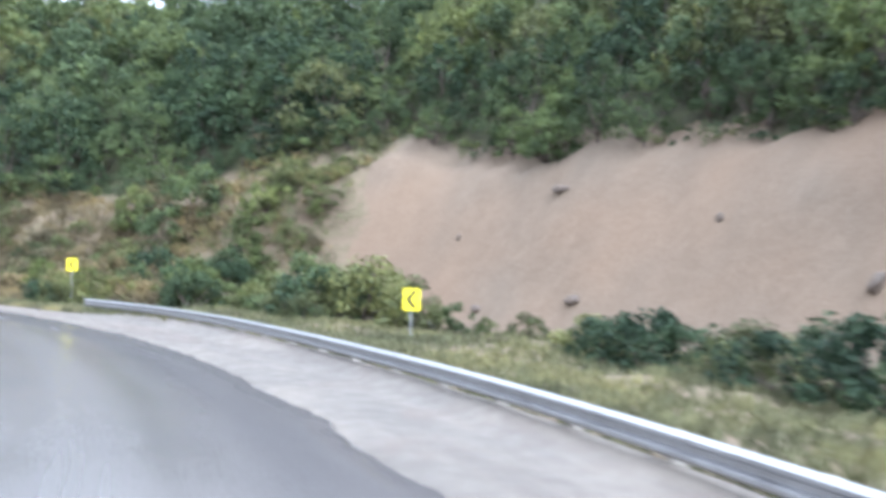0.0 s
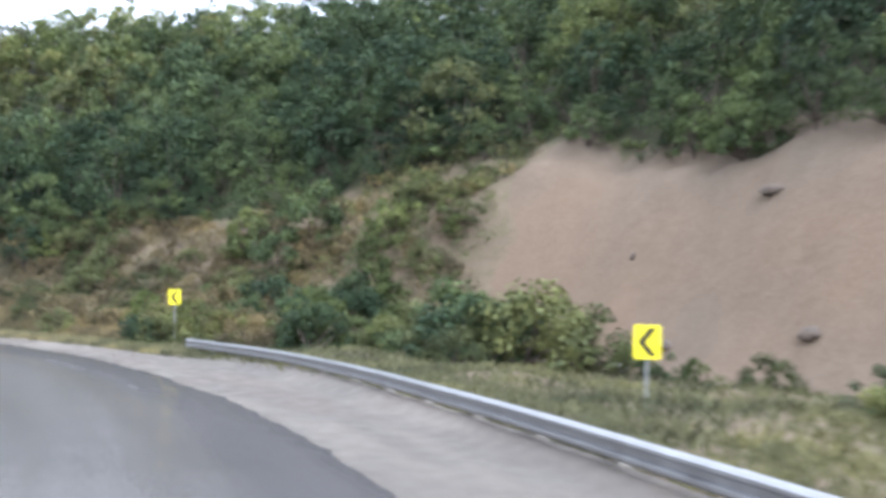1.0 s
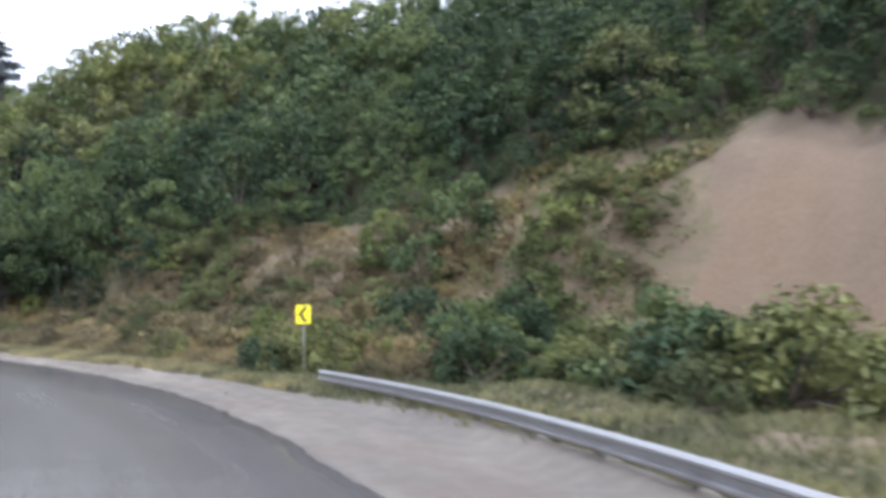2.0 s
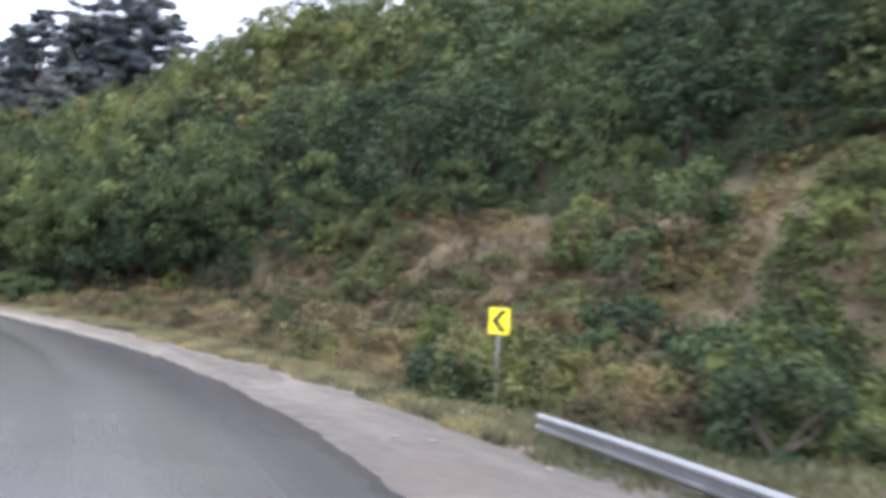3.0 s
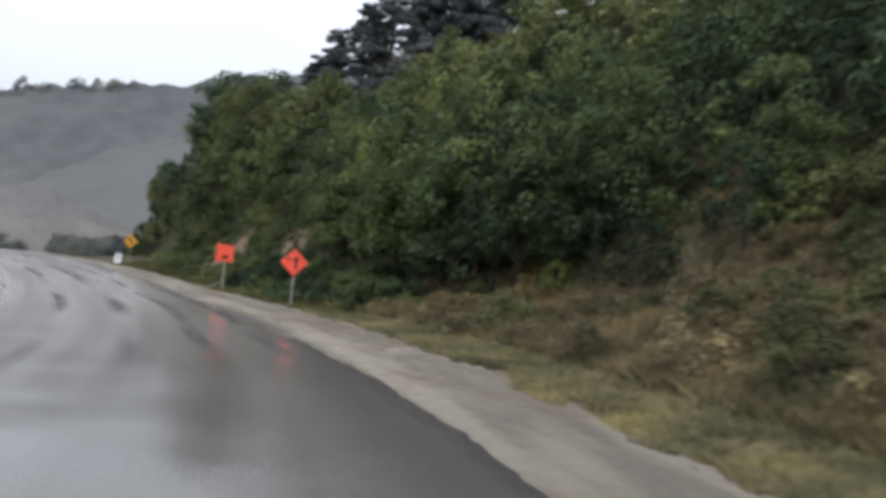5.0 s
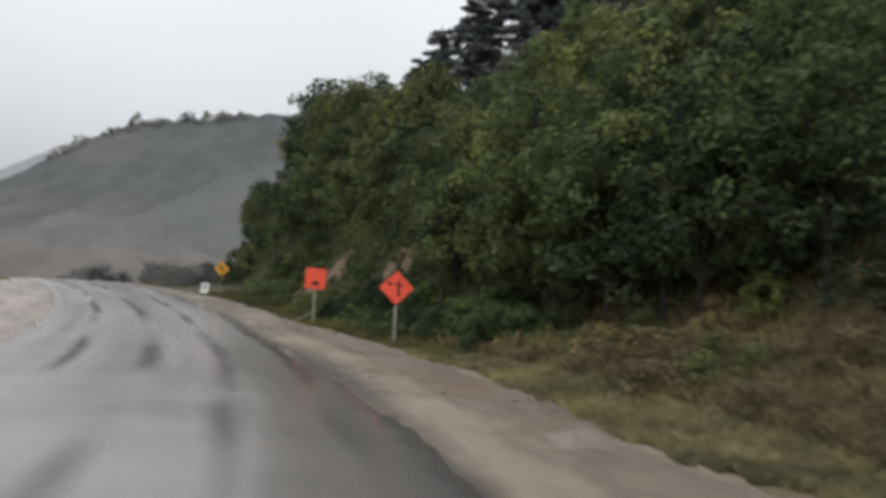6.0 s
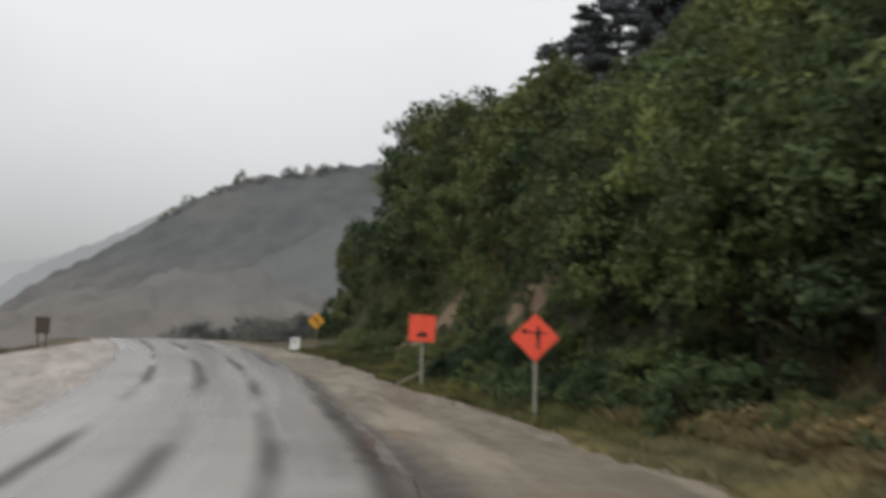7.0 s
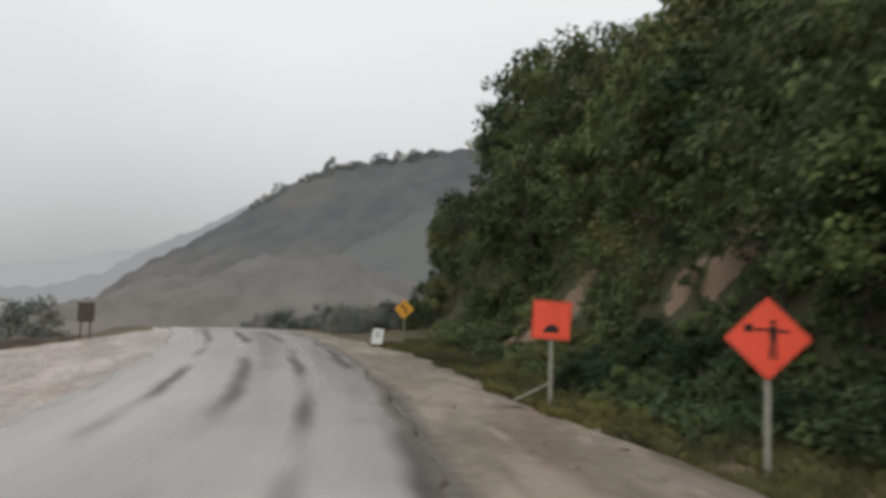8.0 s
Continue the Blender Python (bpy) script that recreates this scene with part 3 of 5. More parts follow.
def bare_value(s, lat, x, y):
    """How bare the slid slope lies, 0 to 1."""
    n = 1.0 * fbm(x, y, 6.0, 3.0) + 0.5 * fbm(x, y, 2.0, 7.0)
    left = smooth((37.8 + 0.10 * (lat - 20) + n - s) / 1.6 + 0.5)
    top = smooth((lerp(s, (-14, 25.4), (5, 25.8), (20, 27.4), (33, 29.1), (40, 27.6)) + 0.6 * n - lat) / 1.4 + 0.5)
    low = smooth((lat - lerp(s, (-14, 21.0), (24, 20.6), (32, 19.5), (42, 19.0)) - 0.6 * n) / 1.4 + 0.5)
    slip = left * top * low * smooth((s + 16) / 3)
    # patchy earth on the brushy bank, and two narrow streaks higher up
    bank = (0.12 + 0.24 * smooth((47.5 - s) / 3) * smooth((16 - lat) / 3)) * smooth((s - 38) / 4) * smooth((72 - s) / 14) * smooth((lat - 7.2) / 2) * smooth((24 - lat) / 4)
    wob = 0.20 * fbm(x, y, 1.7, 5.0)
    streak = np.maximum(scar_line(s, lat + wob * 0.8, 89.3, 9.2, 86.3, 10.05, 0.24), scar_line(s, lat + wob * 0.8, 99.6, 7.7, 95.4, 9.05, 0.28))
    return np.clip(np.maximum(slip, bank) + 1.6 * streak, 0, 1)


wooded = ground_me.attributes.new("wooded", "FLOAT", "POINT")
wooded.data.foreach_set("value", (smooth((GL - np.minimum(toe_lat(GS), lerp(GS, (70, 40), (78, 9), (81, 6.6), (104, 5.6), (112, 7), (116, 40))) + 0.4 + 0.8 * fbm(fx, fy, 3.0, 2.0)) / 1.6) * smooth((GS + 40) / 10) * smooth((124 - GS) / 3) + 0.65 * smooth((left_out(GS) + 0.4 - GL) / 1.2) + 0.55 * smooth((GS - 98) / 8) * smooth((GL + 4) / 2)).clip(0, 1).astype(np.float32))
bare = ground_me.attributes.new("bare", "FLOAT", "POINT")
bare.data.foreach_set("value", bare_value(GS, GL, fx, fy).astype(np.float32))
ground = tagged(new("ground", ground_me), "brown grassy bank and bare earth slip on a hillside", "ground", kind="structure")


def strip(name, s0, s1, ds, lats, zfun, mat, label, category):
    """A band along the road; lats(s) gives its cross positions."""
    ss = np.arange(s0, s1, ds)
    L = np.array([lats(s) for s in ss])
    n = L.shape[1]
    S = np.repeat(ss[:, None], n, 1)
    X, Y = at(S.ravel(), L.ravel())
    Z = zfun(S.ravel(), L.ravel(), X, Y)
    a = (np.arange(len(ss) - 1)[:, None] * n + np.arange(n - 1)[None]).ravel()
    F = np.stack([a, a + 1, a + n + 1, a + n], 1)[:, ::-1]
    me = mesh_from(name, np.stack([X, Y, Z], 1), F, [mat], True)
    uv = me.uv_layers.new(name="UVMap")
    loops = np.empty(len(me.loops), dtype=np.int32)
    me.loops.foreach_get("vertex_index", loops)
    uv.data.foreach_set("uv", np.stack([S.ravel()[loops], L.ravel()[loops]], 1).ravel())
    return tagged(new(name, me), label, category, kind="structure")


def road_lats(s):
    e = edge_lat(s) + 0.11 * fbm(s, 0.0, 4.3, 5.0) + 0.06 * fbm(s, 2.0, 0.9, 7.0)
    w = LEFT_EDGE - 0.12 * fbm(s, 3.0, 3.7, 2.0)
    return np.concatenate([[w - 0.10, w], np.linspace(w + 0.4, e - 0.4, 14), [e, e + 0.10]])


def road_surface(S, L, X, Y):
    z = road_z(S) + 0.012 * fbm(X, Y, 5.0, 1.0)
    mid = (LEFT_EDGE + edge_lat(S)) / 2
    z = z - 0.012 * np.abs(L - mid)
    ends = (L > edge_lat(S) + 0.05 + 0.11 * fbm(S, 0 * S, 4.3, 5.0) + 0.06 * fbm(S, 2.0 + 0 * S, 0.9, 7.0)) | (L < LEFT_EDGE - 0.12 * fbm(S, 3.0 + 0 * S, 3.7, 2.0) - 0.05)
    return np.where(ends, z - 0.12, z)


road = strip("road", -58, 150, 0.3, road_lats, road_surface, ASPHALT, "wet grey asphalt road with dark tyre tracks", "road")
road.data.materials.append(RUT)
for poly in road.data.polygons:
    if poly.index % 17 in (0, 16):
        poly.material_index = 1


def shoulder_surface(S, L, X, Y):
    e, o = edge_lat(S), outer_lat(S)
    t = (L - e) / (o - e)
    z = road_z(S) - 0.085 - 0.03 * smooth(t) + (0.006 + 0.028 * smooth((S - 48) / 20)) * fbm(X, Y, 2.4, 3.0) * smooth(t * 4) + 0.006 * fbm(X, Y, 0.9, 4.0)
    z = z - 0.05 * np.exp(-((L - e - 0.20) / 0.25) ** 2)
    z = z + 0.25 * np.exp(-((L - lerp(S, (-20, 4.95), (16, 5.03), (22, 5.25), (30, 5.9), (38, 6.25))) / 0.42) ** 2) * smooth((37 - S) / 4)
    g = ground_z(X, Y, S, L)
    return np.where((t > 0.55) & (S > 36), np.maximum(z * (1 - smooth((t - 0.6) / 0.4)) + (g - 0.02) * smooth((t - 0.6) / 0.4), g - 0.10), np.where(t > 0.9, np.minimum(z, g), z))


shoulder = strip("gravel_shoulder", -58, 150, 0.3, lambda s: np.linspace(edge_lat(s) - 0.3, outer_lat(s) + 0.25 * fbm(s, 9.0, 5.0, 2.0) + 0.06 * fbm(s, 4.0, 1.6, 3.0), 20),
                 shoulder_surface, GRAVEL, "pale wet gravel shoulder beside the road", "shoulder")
shoulder.data.materials.append(RUT)
for poly in shoulder.data.polygons:
    if poly.index % 19 < 2:
        poly.material_index = 1


def turnout_surface(S, L, X, Y):
    z = road_z(S) - 0.09 + 0.02 * fbm(X, Y, 6.0, 8.0) + 0.004 * fbm(X, Y, 1.6, 9.0)
    return z - 0.4 * smooth((-L - 7) / 5) - 0.25 * smooth((left_out(S) + 0.3 - L) / 0.5)


turnout = strip("turnout", -58, 150, 0.6, lambda s: np.linspace(LEFT_EDGE + 0.3, left_out(s) - 0.4, 18), turnout_surface, MUD, "pinkish wet mud and gravel turnout", "turnout")


# ---- distance: misty hills beyond the bend ----
def rough(x, y, scale, seed):
    return np.array([noise.fractal(Vector((a / scale, b / scale, seed)), 0.9, 2.1, 4) for a, b in zip(np.ravel(x), np.ravel(y))])


def polar_hill(name, az0, az1, radius, depth, profile, base, mat, label, jag, seed, n=200, rows=24, crowns=0.0):
    """A long ridge round the bend: profile gives its elevation in degrees by bearing."""
    az = np.linspace(az0, az1, n)
    V = []
    top = np.tan(np.radians(np.interp(az, [p[0] for p in profile], [p[1] for p in profile]))) * radius + 2
    for j in range(rows):
        t = j / (rows - 1)
        r = radius - depth * (1 - t)
        x, y = r * np.cos(np.radians(az)), r * np.sin(np.radians(az))
        bump = jag * rough(x, y, radius / 14, seed)
        if crowns:
            bump = bump + crowns * np.array([1.0 - noise.voronoi(Vector((a / (2.2 * crowns), b / (2.2 * crowns), seed)))[0][0] for a, b in zip(x, y)])
        V.append(np.stack([x, y, base + (top - base) * t ** 1.2 + bump * min(1, 3 * t)], 1))
    grid = np.array(V)
    back = V[-1].copy()
    back[:, :2] *= 1.15
    back[:, 2] = base
    V.append(back)
    V = np.vstack(V)
    a = (np.arange(rows)[:, None] * n + np.arange(n - 1)[None]).ravel()
    F = np.stack([a, a + 1, a + n + 1, a + n], 1)[:, ::-1]
    tagged(new(name, mesh_from(name, V, F, [mat], True)), label, "hill", kind="structure")
    return grid


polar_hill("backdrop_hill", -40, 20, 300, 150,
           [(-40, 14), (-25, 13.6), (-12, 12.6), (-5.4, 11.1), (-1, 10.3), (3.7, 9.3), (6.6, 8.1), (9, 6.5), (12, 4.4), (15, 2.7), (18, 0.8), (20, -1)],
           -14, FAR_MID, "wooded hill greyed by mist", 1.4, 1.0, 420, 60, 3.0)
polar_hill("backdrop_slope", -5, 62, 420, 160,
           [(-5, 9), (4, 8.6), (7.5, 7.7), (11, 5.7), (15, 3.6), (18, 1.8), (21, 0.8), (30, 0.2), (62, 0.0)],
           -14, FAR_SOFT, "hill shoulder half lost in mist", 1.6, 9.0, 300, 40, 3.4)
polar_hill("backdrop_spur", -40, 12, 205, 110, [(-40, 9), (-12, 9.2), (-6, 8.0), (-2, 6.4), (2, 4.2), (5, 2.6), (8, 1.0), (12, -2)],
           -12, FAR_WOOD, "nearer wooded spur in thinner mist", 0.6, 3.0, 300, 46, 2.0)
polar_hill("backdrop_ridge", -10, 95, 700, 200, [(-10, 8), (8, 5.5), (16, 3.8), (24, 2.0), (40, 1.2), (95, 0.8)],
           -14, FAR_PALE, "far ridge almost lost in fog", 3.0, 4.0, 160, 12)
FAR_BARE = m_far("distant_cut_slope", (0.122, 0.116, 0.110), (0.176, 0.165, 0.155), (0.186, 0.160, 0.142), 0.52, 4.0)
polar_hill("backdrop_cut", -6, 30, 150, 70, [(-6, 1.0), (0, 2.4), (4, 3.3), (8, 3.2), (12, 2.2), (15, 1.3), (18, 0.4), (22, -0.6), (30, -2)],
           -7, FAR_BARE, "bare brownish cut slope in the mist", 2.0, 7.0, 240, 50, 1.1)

# ---- guardrail ----
def make_guardrail():
    rail = tagged(new("guardrail"), "galvanised steel corrugated guardrail on short posts beside the curve", "guardrail")
    s0, s1, seg = -12.0, 37.6, 3.8
    # cross profile of the beam: across (to the road) and up
    prof = [(0.0, 0.155), (-0.035, 0.140), (-0.080, 0.105), (-0.080, 0.065), (-0.015, 0.025), (-0.015, -0.025),
            (-0.080, -0.065), (-0.080, -0.105), (-0.035, -0.140), (0.0, -0.155)]

    def rail_lat(s):
        return lerp(s, (-20, 4.9), (16, 4.98), (22, 5.2), (30, 5.85), (38, 6.22))

    def rail_top(s):
        return float(lerp(s, (0, 0.53), (25, 0.51), (38, 0.45)))

    edges = np.arange(s0, s1 + 0.01, seg)
    for a, b in zip(edges, edges[1:]):
        bm = bmesh.new()
        rings = []
        for t in np.linspace(a, b + 0.05, 9):
            ring = []
            for off, up in prof + [(o + 0.006, u) for o, u in prof[::-1]]:
                x, y = at(t, rail_lat(t) + off + (0.004 if t > b else 0))
                ring.append(bm.verts.new((x, y, rail_top(t) - 0.155 + up)))
            rings.append(ring)
        for r1, r2 in zip(rings, rings[1:]):
            for k in range(len(r1)):
                bm.faces.new((r1[k], r2[k], r2[(k + 1) % len(r1)], r1[(k + 1) % len(r1)]))
        bm.faces.new(rings[0])
        bm.faces.new(rings[-1][::-1])
        bmesh.ops.recalc_face_normals(bm, faces=bm.faces)
        part("beam", bm, STEEL, rail)
    for t in np.arange(s0 + 0.4, s1, 1.9):
        x, y = at(t, rail_lat(t) + 0.20)
        z = gz(float(x), float(y))
        turn = Matrix.Rotation(radians(heading(t)), 4, "Z")
        top = rail_top(t)
        part("post", bm_box(0.15, 0.20, top - z + 0.55, (float(x), float(y), (top + z - 0.55) / 2 - 0.07), 0.008, turn), WOOD, rail)
        xb, yb = at(t, rail_lat(t) + 0.06)
        part("spacer_block", bm_box(0.14, 0.10, 0.26, (float(xb), float(yb), top - 0.19), 0.006, turn), WOOD, rail)
    return rail


make_guardrail()


# ---- signs ----
def sign_root(name, label, x, y, face_x, face_y, group=""):
    e = tagged(new(name), label, "road sign", group)
    z = gz(x, y) - 0.03
    a = math.degrees(math.atan2(face_y - y, face_x - x))
    e.matrix_basis = pose(x, y, z, 0, 0, a + 90)
    return e, z


def bolts(zs, root, x=0.0):
    for bz in zs:
        bm = bmesh.new()
        bmesh.ops.create_cone(bm, cap_ends=True, segments=6, radius1=0.012, radius2=0.010, depth=0.01, matrix=Matrix.Translation((x, -0.020, bz)) @ Matrix.Rotation(radians(90), 4, "X"))
        part("bolt", bm, POST_STEEL, root)


def chevron_sign(x, y, zc, fx_, fy_, lean=0.0, k=1.0):
    e, z = sign_root("chevron_sign", "yellow chevron curve sign with black arrowhead on a slim post", x, y, fx_, fy_, "chevron signs round the curve")
    c = zc - z
    w, h = 0.25 * k, 0.325 * k
    part("post", bm_box(0.055, 0.045, c + h - 0.03, (0, 0.035, (c + h - 0.03) / 2), 0.006), POST_STEEL, e, "dull steel post")
    plate = part("plate", bm_plate(rounded([(-w, c - h), (w, c - h), (w, c + h), (-w, c + h)], 0.04), 0.004, -0.008), YELLOW, e, "yellow retroreflective plate")
    o = [(px * k, pz * k) for px, pz in ((0.17, 0.265), (0.03, 0.265), (-0.18, 0.0), (0.03, -0.265), (0.17, -0.265), (-0.03, 0.0))]
    part("chevron", bm_plate([(px, c + pz) for px, pz in o][::-1], 0.003, -0.012), BLACK, plate, "black arrowhead")
    bolts((c - 0.295 * k, c + 0.295 * k), e)
    e.matrix_basis = e.matrix_basis @ pose(0, 0, 0, 0, lean, 0)
    return e


def diamond(r):
    return [(0, -r), (r, 0), (0, r), (-r, 0)]


def frame_strip(outer, inner, y, thick=0.003):
    """A flat border between two outlines."""
    bm = bmesh.new()
    a = [bm.verts.new((x, y, z)) for x, z in outer]
    b = [bm.verts.new((x, y, z)) for x, z in inner]
    n = len(a)
    for k in range(n):
        bm.faces.new((a[k], a[(k + 1) % n], b[(k + 1) % n], b[k]))
    r = bmesh.ops.extrude_face_region(bm, geom=list(bm.faces))
    bmesh.ops.translate(bm, vec=(0, thick, 0), verts=[v for v in r["geom"] if isinstance(v, bmesh.types.BMVert)])
    bmesh.ops.recalc_face_normals(bm, faces=bm.faces)
    return bm


def shifted(o, cz):
    return [(x, z + cz) for x, z in o]


def roadwork_diamond(x, y, zc, fx_, fy_):
    e, z = sign_root("roadwork_sign", "orange diamond roadwork sign with dark symbol on a timber post", x, y, fx_, fy_)
    c, r = zc - z, 0.645
    part("post", bm_box(0.09, 0.09, c + 0.45, (0, 0.06, (c + 0.45) / 2), 0.008), WOOD, e, "grey weathered timber post")
    plate = part("plate", bm_plate(rounded(shifted(diamond(r), c), 0.05), 0.006, -0.004), ORANGE, e, "orange sheeting plate")
    part("border", frame_strip(shifted(diamond(r - 0.030), c), shifted(diamond(r - 0.042), c), -0.008), BLACK, plate)
    # symbol, reduced to plain bars
    part("symbol_bar", bm_plate([(0.035, c - 0.05), (0.115, c - 0.05), (0.135, c + 0.19), (0.015, c + 0.19)], 0.003, -0.009), BLACK, plate)
    for foot, hip in ((0.015, 0.035), (0.095, 0.080)):
        part("symbol_bar", bm_plate([(foot, c - 0.31), (foot + 0.04, c - 0.31), (hip + 0.035, c - 0.052), (hip, c - 0.052)], 0.003, -0.009), BLACK, plate)
    part("symbol_bar", bm_plate([(-0.20, c + 0.125), (0.30, c + 0.09), (0.30, c + 0.125), (-0.20, c + 0.155)], 0.003, -0.0125), BLACK, plate)
    part("symbol_block", bm_plate([(-0.34, c + 0.10), (-0.22, c + 0.10), (-0.22, c + 0.21), (-0.34, c + 0.21)], 0.003, -0.009), BLACK, plate)
    part("symbol_block", bm_plate(rounded([(0.04, c + 0.205), (0.11, c + 0.205), (0.11, c + 0.285), (0.04, c + 0.285)], 0.03), 0.003, -0.009), BLACK, plate)
    bolts((c - 0.42, c + 0.42), e)
    return e


def roadwork_square(x, y, zc, fx_, fy_):
    e, z = sign_root("roadwork_sign", "orange square roadwork sign with small dark block, slightly tilted", x, y, fx_, fy_)
    c, h = zc - z, 0.46
    part("post", bm_box(0.09, 0.09, c + 0.35, (0, 0.06, (c + 0.35) / 2), 0.008), WOOD, e, "grey timber post")
    part("brace", bm_box(0.05, 0.05, 1.15, (-0.42, 0.10, 0.42), 0.006, Matrix.Rotation(radians(62), 4, "Y")), WOOD, e, "leaning timber brace")
    a = radians(-3)
    o = [(px * math.cos(a) - pz * math.sin(a), px * math.sin(a) + pz * math.cos(a)) for px, pz in ((-h, -h), (h, -h), (h, h), (-h, h))]
    plate = part("plate", bm_plate(rounded(shifted(o, c), 0.04), 0.006, -0.004), ORANGE, e, "orange sheeting plate")
    inn = [[(px * k, pz * k) for px, pz in o] for k in (0.945, 0.92)]
    part("border", frame_strip(shifted(inn[0], c), shifted(inn[1], c), -0.008), BLACK, plate)
    part("symbol_block", bm_plate([(-0.20, c - 0.29), (0.18, c - 0.29), (0.16, c - 0.17), (0.04, c - 0.10), (-0.12, c - 0.15)], 0.003, -0.009), BLACK, plate)
    bolts((c - 0.36, c + 0.36), e)
    return e


def curve_sign(x, y, zc, fx_, fy_):
    e, z = sign_root("curve_warning_sign", "amber diamond curve warning sign with black arrow", x, y, fx_, fy_)
    c, r = zc - z, 0.54
    part("post", bm_box(0.07, 0.06, c + 0.35, (0, 0.045, (c + 0.35) / 2), 0.006), POST_STEEL, e)
    plate = part("plate", bm_plate(rounded(shifted(diamond(r), c), 0.05), 0.005, -0.004), AMBER, e, "amber plate")
    arrow = [(0.13, -0.26), (0.13, 0.02), (-0.06, 0.14), (-0.02, 0.22), (-0.22, 0.20), (-0.14, 0.02), (-0.11, 0.08), (0.05, -0.03), (0.05, -0.26)]
    part("arrow", bm_plate(shifted(arrow, c), 0.003, -0.008), BLACK, plate)
    bolts((c - 0.35, c + 0.35), e)
    return e


def white_marker(x, y, zc, fx_, fy_):
    e, z = sign_root("marker_sign", "small white marker panel low beside the gravel edge", x, y, fx_, fy_)
    c = zc - z
    part("post", bm_box(0.05, 0.04, c + 0.25, (0, 0.03, (c + 0.25) / 2), 0.005), POST_STEEL, e)
    w, h, k = 0.24, 0.33, 0.03
    plate = part("plate", bm_plate(rounded([(-w - k, c - h), (w - k, c - h), (w + k, c + h), (-w + k, c + h)], 0.03), 0.004, -0.006), WHITE, e, "white panel")
    for bz, bw in ((0.12, 0.13), (-0.02, 0.10)):
        part("text_bar", bm_plate([(-bw, c + bz), (bw, c + bz), (bw, c + bz + 0.07), (-bw, c + bz + 0.07)], 0.002, -0.009), POST_STEEL, plate)
    return e


def brown_sign(x, y, fx_, fy_):
    e, z = sign_root("brown_sign", "dark brown sign panel on two posts beside the turnout", x, y, fx_, fy_)
    for px in (-0.2, 0.2):
        part("post", bm_box(0.08, 0.08, 1.75, (px, 0.05, 0.87), 0.006), BROWN, e)
    part("panel", bm_plate(rounded([(-0.36, 0.85), (0.36, 0.85), (0.36, 1.75), (-0.36, 1.75)], 0.03), 0.03, -0.025), BROWN, e, "dark brown panel")
    return e


chevron_sign(-49.05, 7.42, 1.33, -54.5, 27.5)
chevron_sign(-28.29, -3.53, 1.89, -42.0, 14.0, -2.5, 0.94)
roadwork_diamond(12.31, -5.81, 1.69, -8, 0)
roadwork_square(19.54, -3.95, 1.84, -2, 0)
curve_sign(44.71, -1.06, 2.08, 0, 0)
white_marker(36.74, 0.25, 0.83, 0, 0)
brown_sign(39.3, 13.6, 0, 0)


# ---- berm at the far side of the turnout ----
def make_berm():
    ss = np.arange(96, 121, 0.5)
    V, n = [], 9
    for s_ in ss:
        l0 = float(left_out(s_))
        hgt = (0.30 + 0.10 * float(fbm(s_, 0.0, 3.0, 2.0))) * float(smooth((s_ - 96) / 4) * smooth((120.5 - s_) / 3))
        for k in range(n):
            t = k / (n - 1)
            l = l0 - 0.2 + 1.0 * (t - 0.5) + 0.12 * float(fbm(s_, t * 3, 2.0, 5.0))
            x, y = at(s_, l)
            z = road_z(np.array(s_)) - 0.62 + (hgt + 0.2) * math.sin(math.pi * t) + 0.04 * float(fbm(s_ * 3, t * 9, 2.0, 6.0))
            V.append((float(x), float(y), float(z)))
    a = (np.arange(len(ss) - 1)[:, None] * n + np.arange(n - 1)[None]).ravel()
    F = np.stack([a, a + 1, a + n + 1, a + n], 1)
    return tagged(new("berm", mesh_from("berm", V, F.tolist(), [BERM], True)), "low dark earth berm along the turnout edge", "berm", kind="structure")


make_berm()


# ---- plants ----
def leaf_cloud(rng, centres, radii, per, size, flat=0.75):
    """Many small leaves round clump centres: verts and quads."""
    cen = np.repeat(centres, per, 0)
    rad = np.repeat(radii, per)
    n = len(cen)
    d = rng.normal(size=(n, 3))
    d /= np.linalg.norm(d, axis=1)[:, None]
    r = rad * rng.uniform(0.35, 1.0, n) ** 0.6
    p = cen + d * r[:, None] * np.array([1, 1, flat])
    nrm = d + rng.normal(scale=0.55, size=(n, 3)) + np.array([0, 0, 0.35])
    nrm /= np.linalg.norm(nrm, axis=1)[:, None]
    u = np.cross(nrm, rng.normal(size=(n, 3)))
    u /= np.linalg.norm(u, axis=1)[:, None]
    v = np.cross(nrm, u)
    L = size * rng.uniform(0.6, 1.3, n)[:, None]
    V = np.stack([p - u * L, p + u * L * 0.7 + v * L * 0.62, p + u * L * 0.7 - v * L * 0.62], 1).reshape(-1, 3)
    return V


def leaves_for(n):
    return np.arange(n * 3).reshape(-1, 3)


def quads_for(n):
    return np.arange(n * 4).reshape(-1, 4)


def crown_clumps(rng, rx, rz, base, n):
    """Clump centres over a lopsided dome, denser outside."""
    a = rng.uniform(0, 2 * np.pi, n)
    h = rng.uniform(0.0, 1.0, n)
    shell = rng.uniform(0.45, 1.0, n) ** 0.5
    prof = np.sqrt(np.clip(1 - (h * 1.05 - 0.28) ** 2 / 0.62, 0.02, 1))
    lop = 1 + 0.25 * np.sin(a * 2 + rng.uniform(0, 6)) + 0.15 * np.sin(a * 3 + rng.uniform(0, 6))
    r = rx * prof * shell * lop
    c = np.stack([r * np.cos(a), r * np.sin(a), base + h * rz * (1 + 0.12 * np.sin(a + rng.uniform(0, 6)))], 1)
    return c, rx * rng.uniform(0.20, 0.36, n)


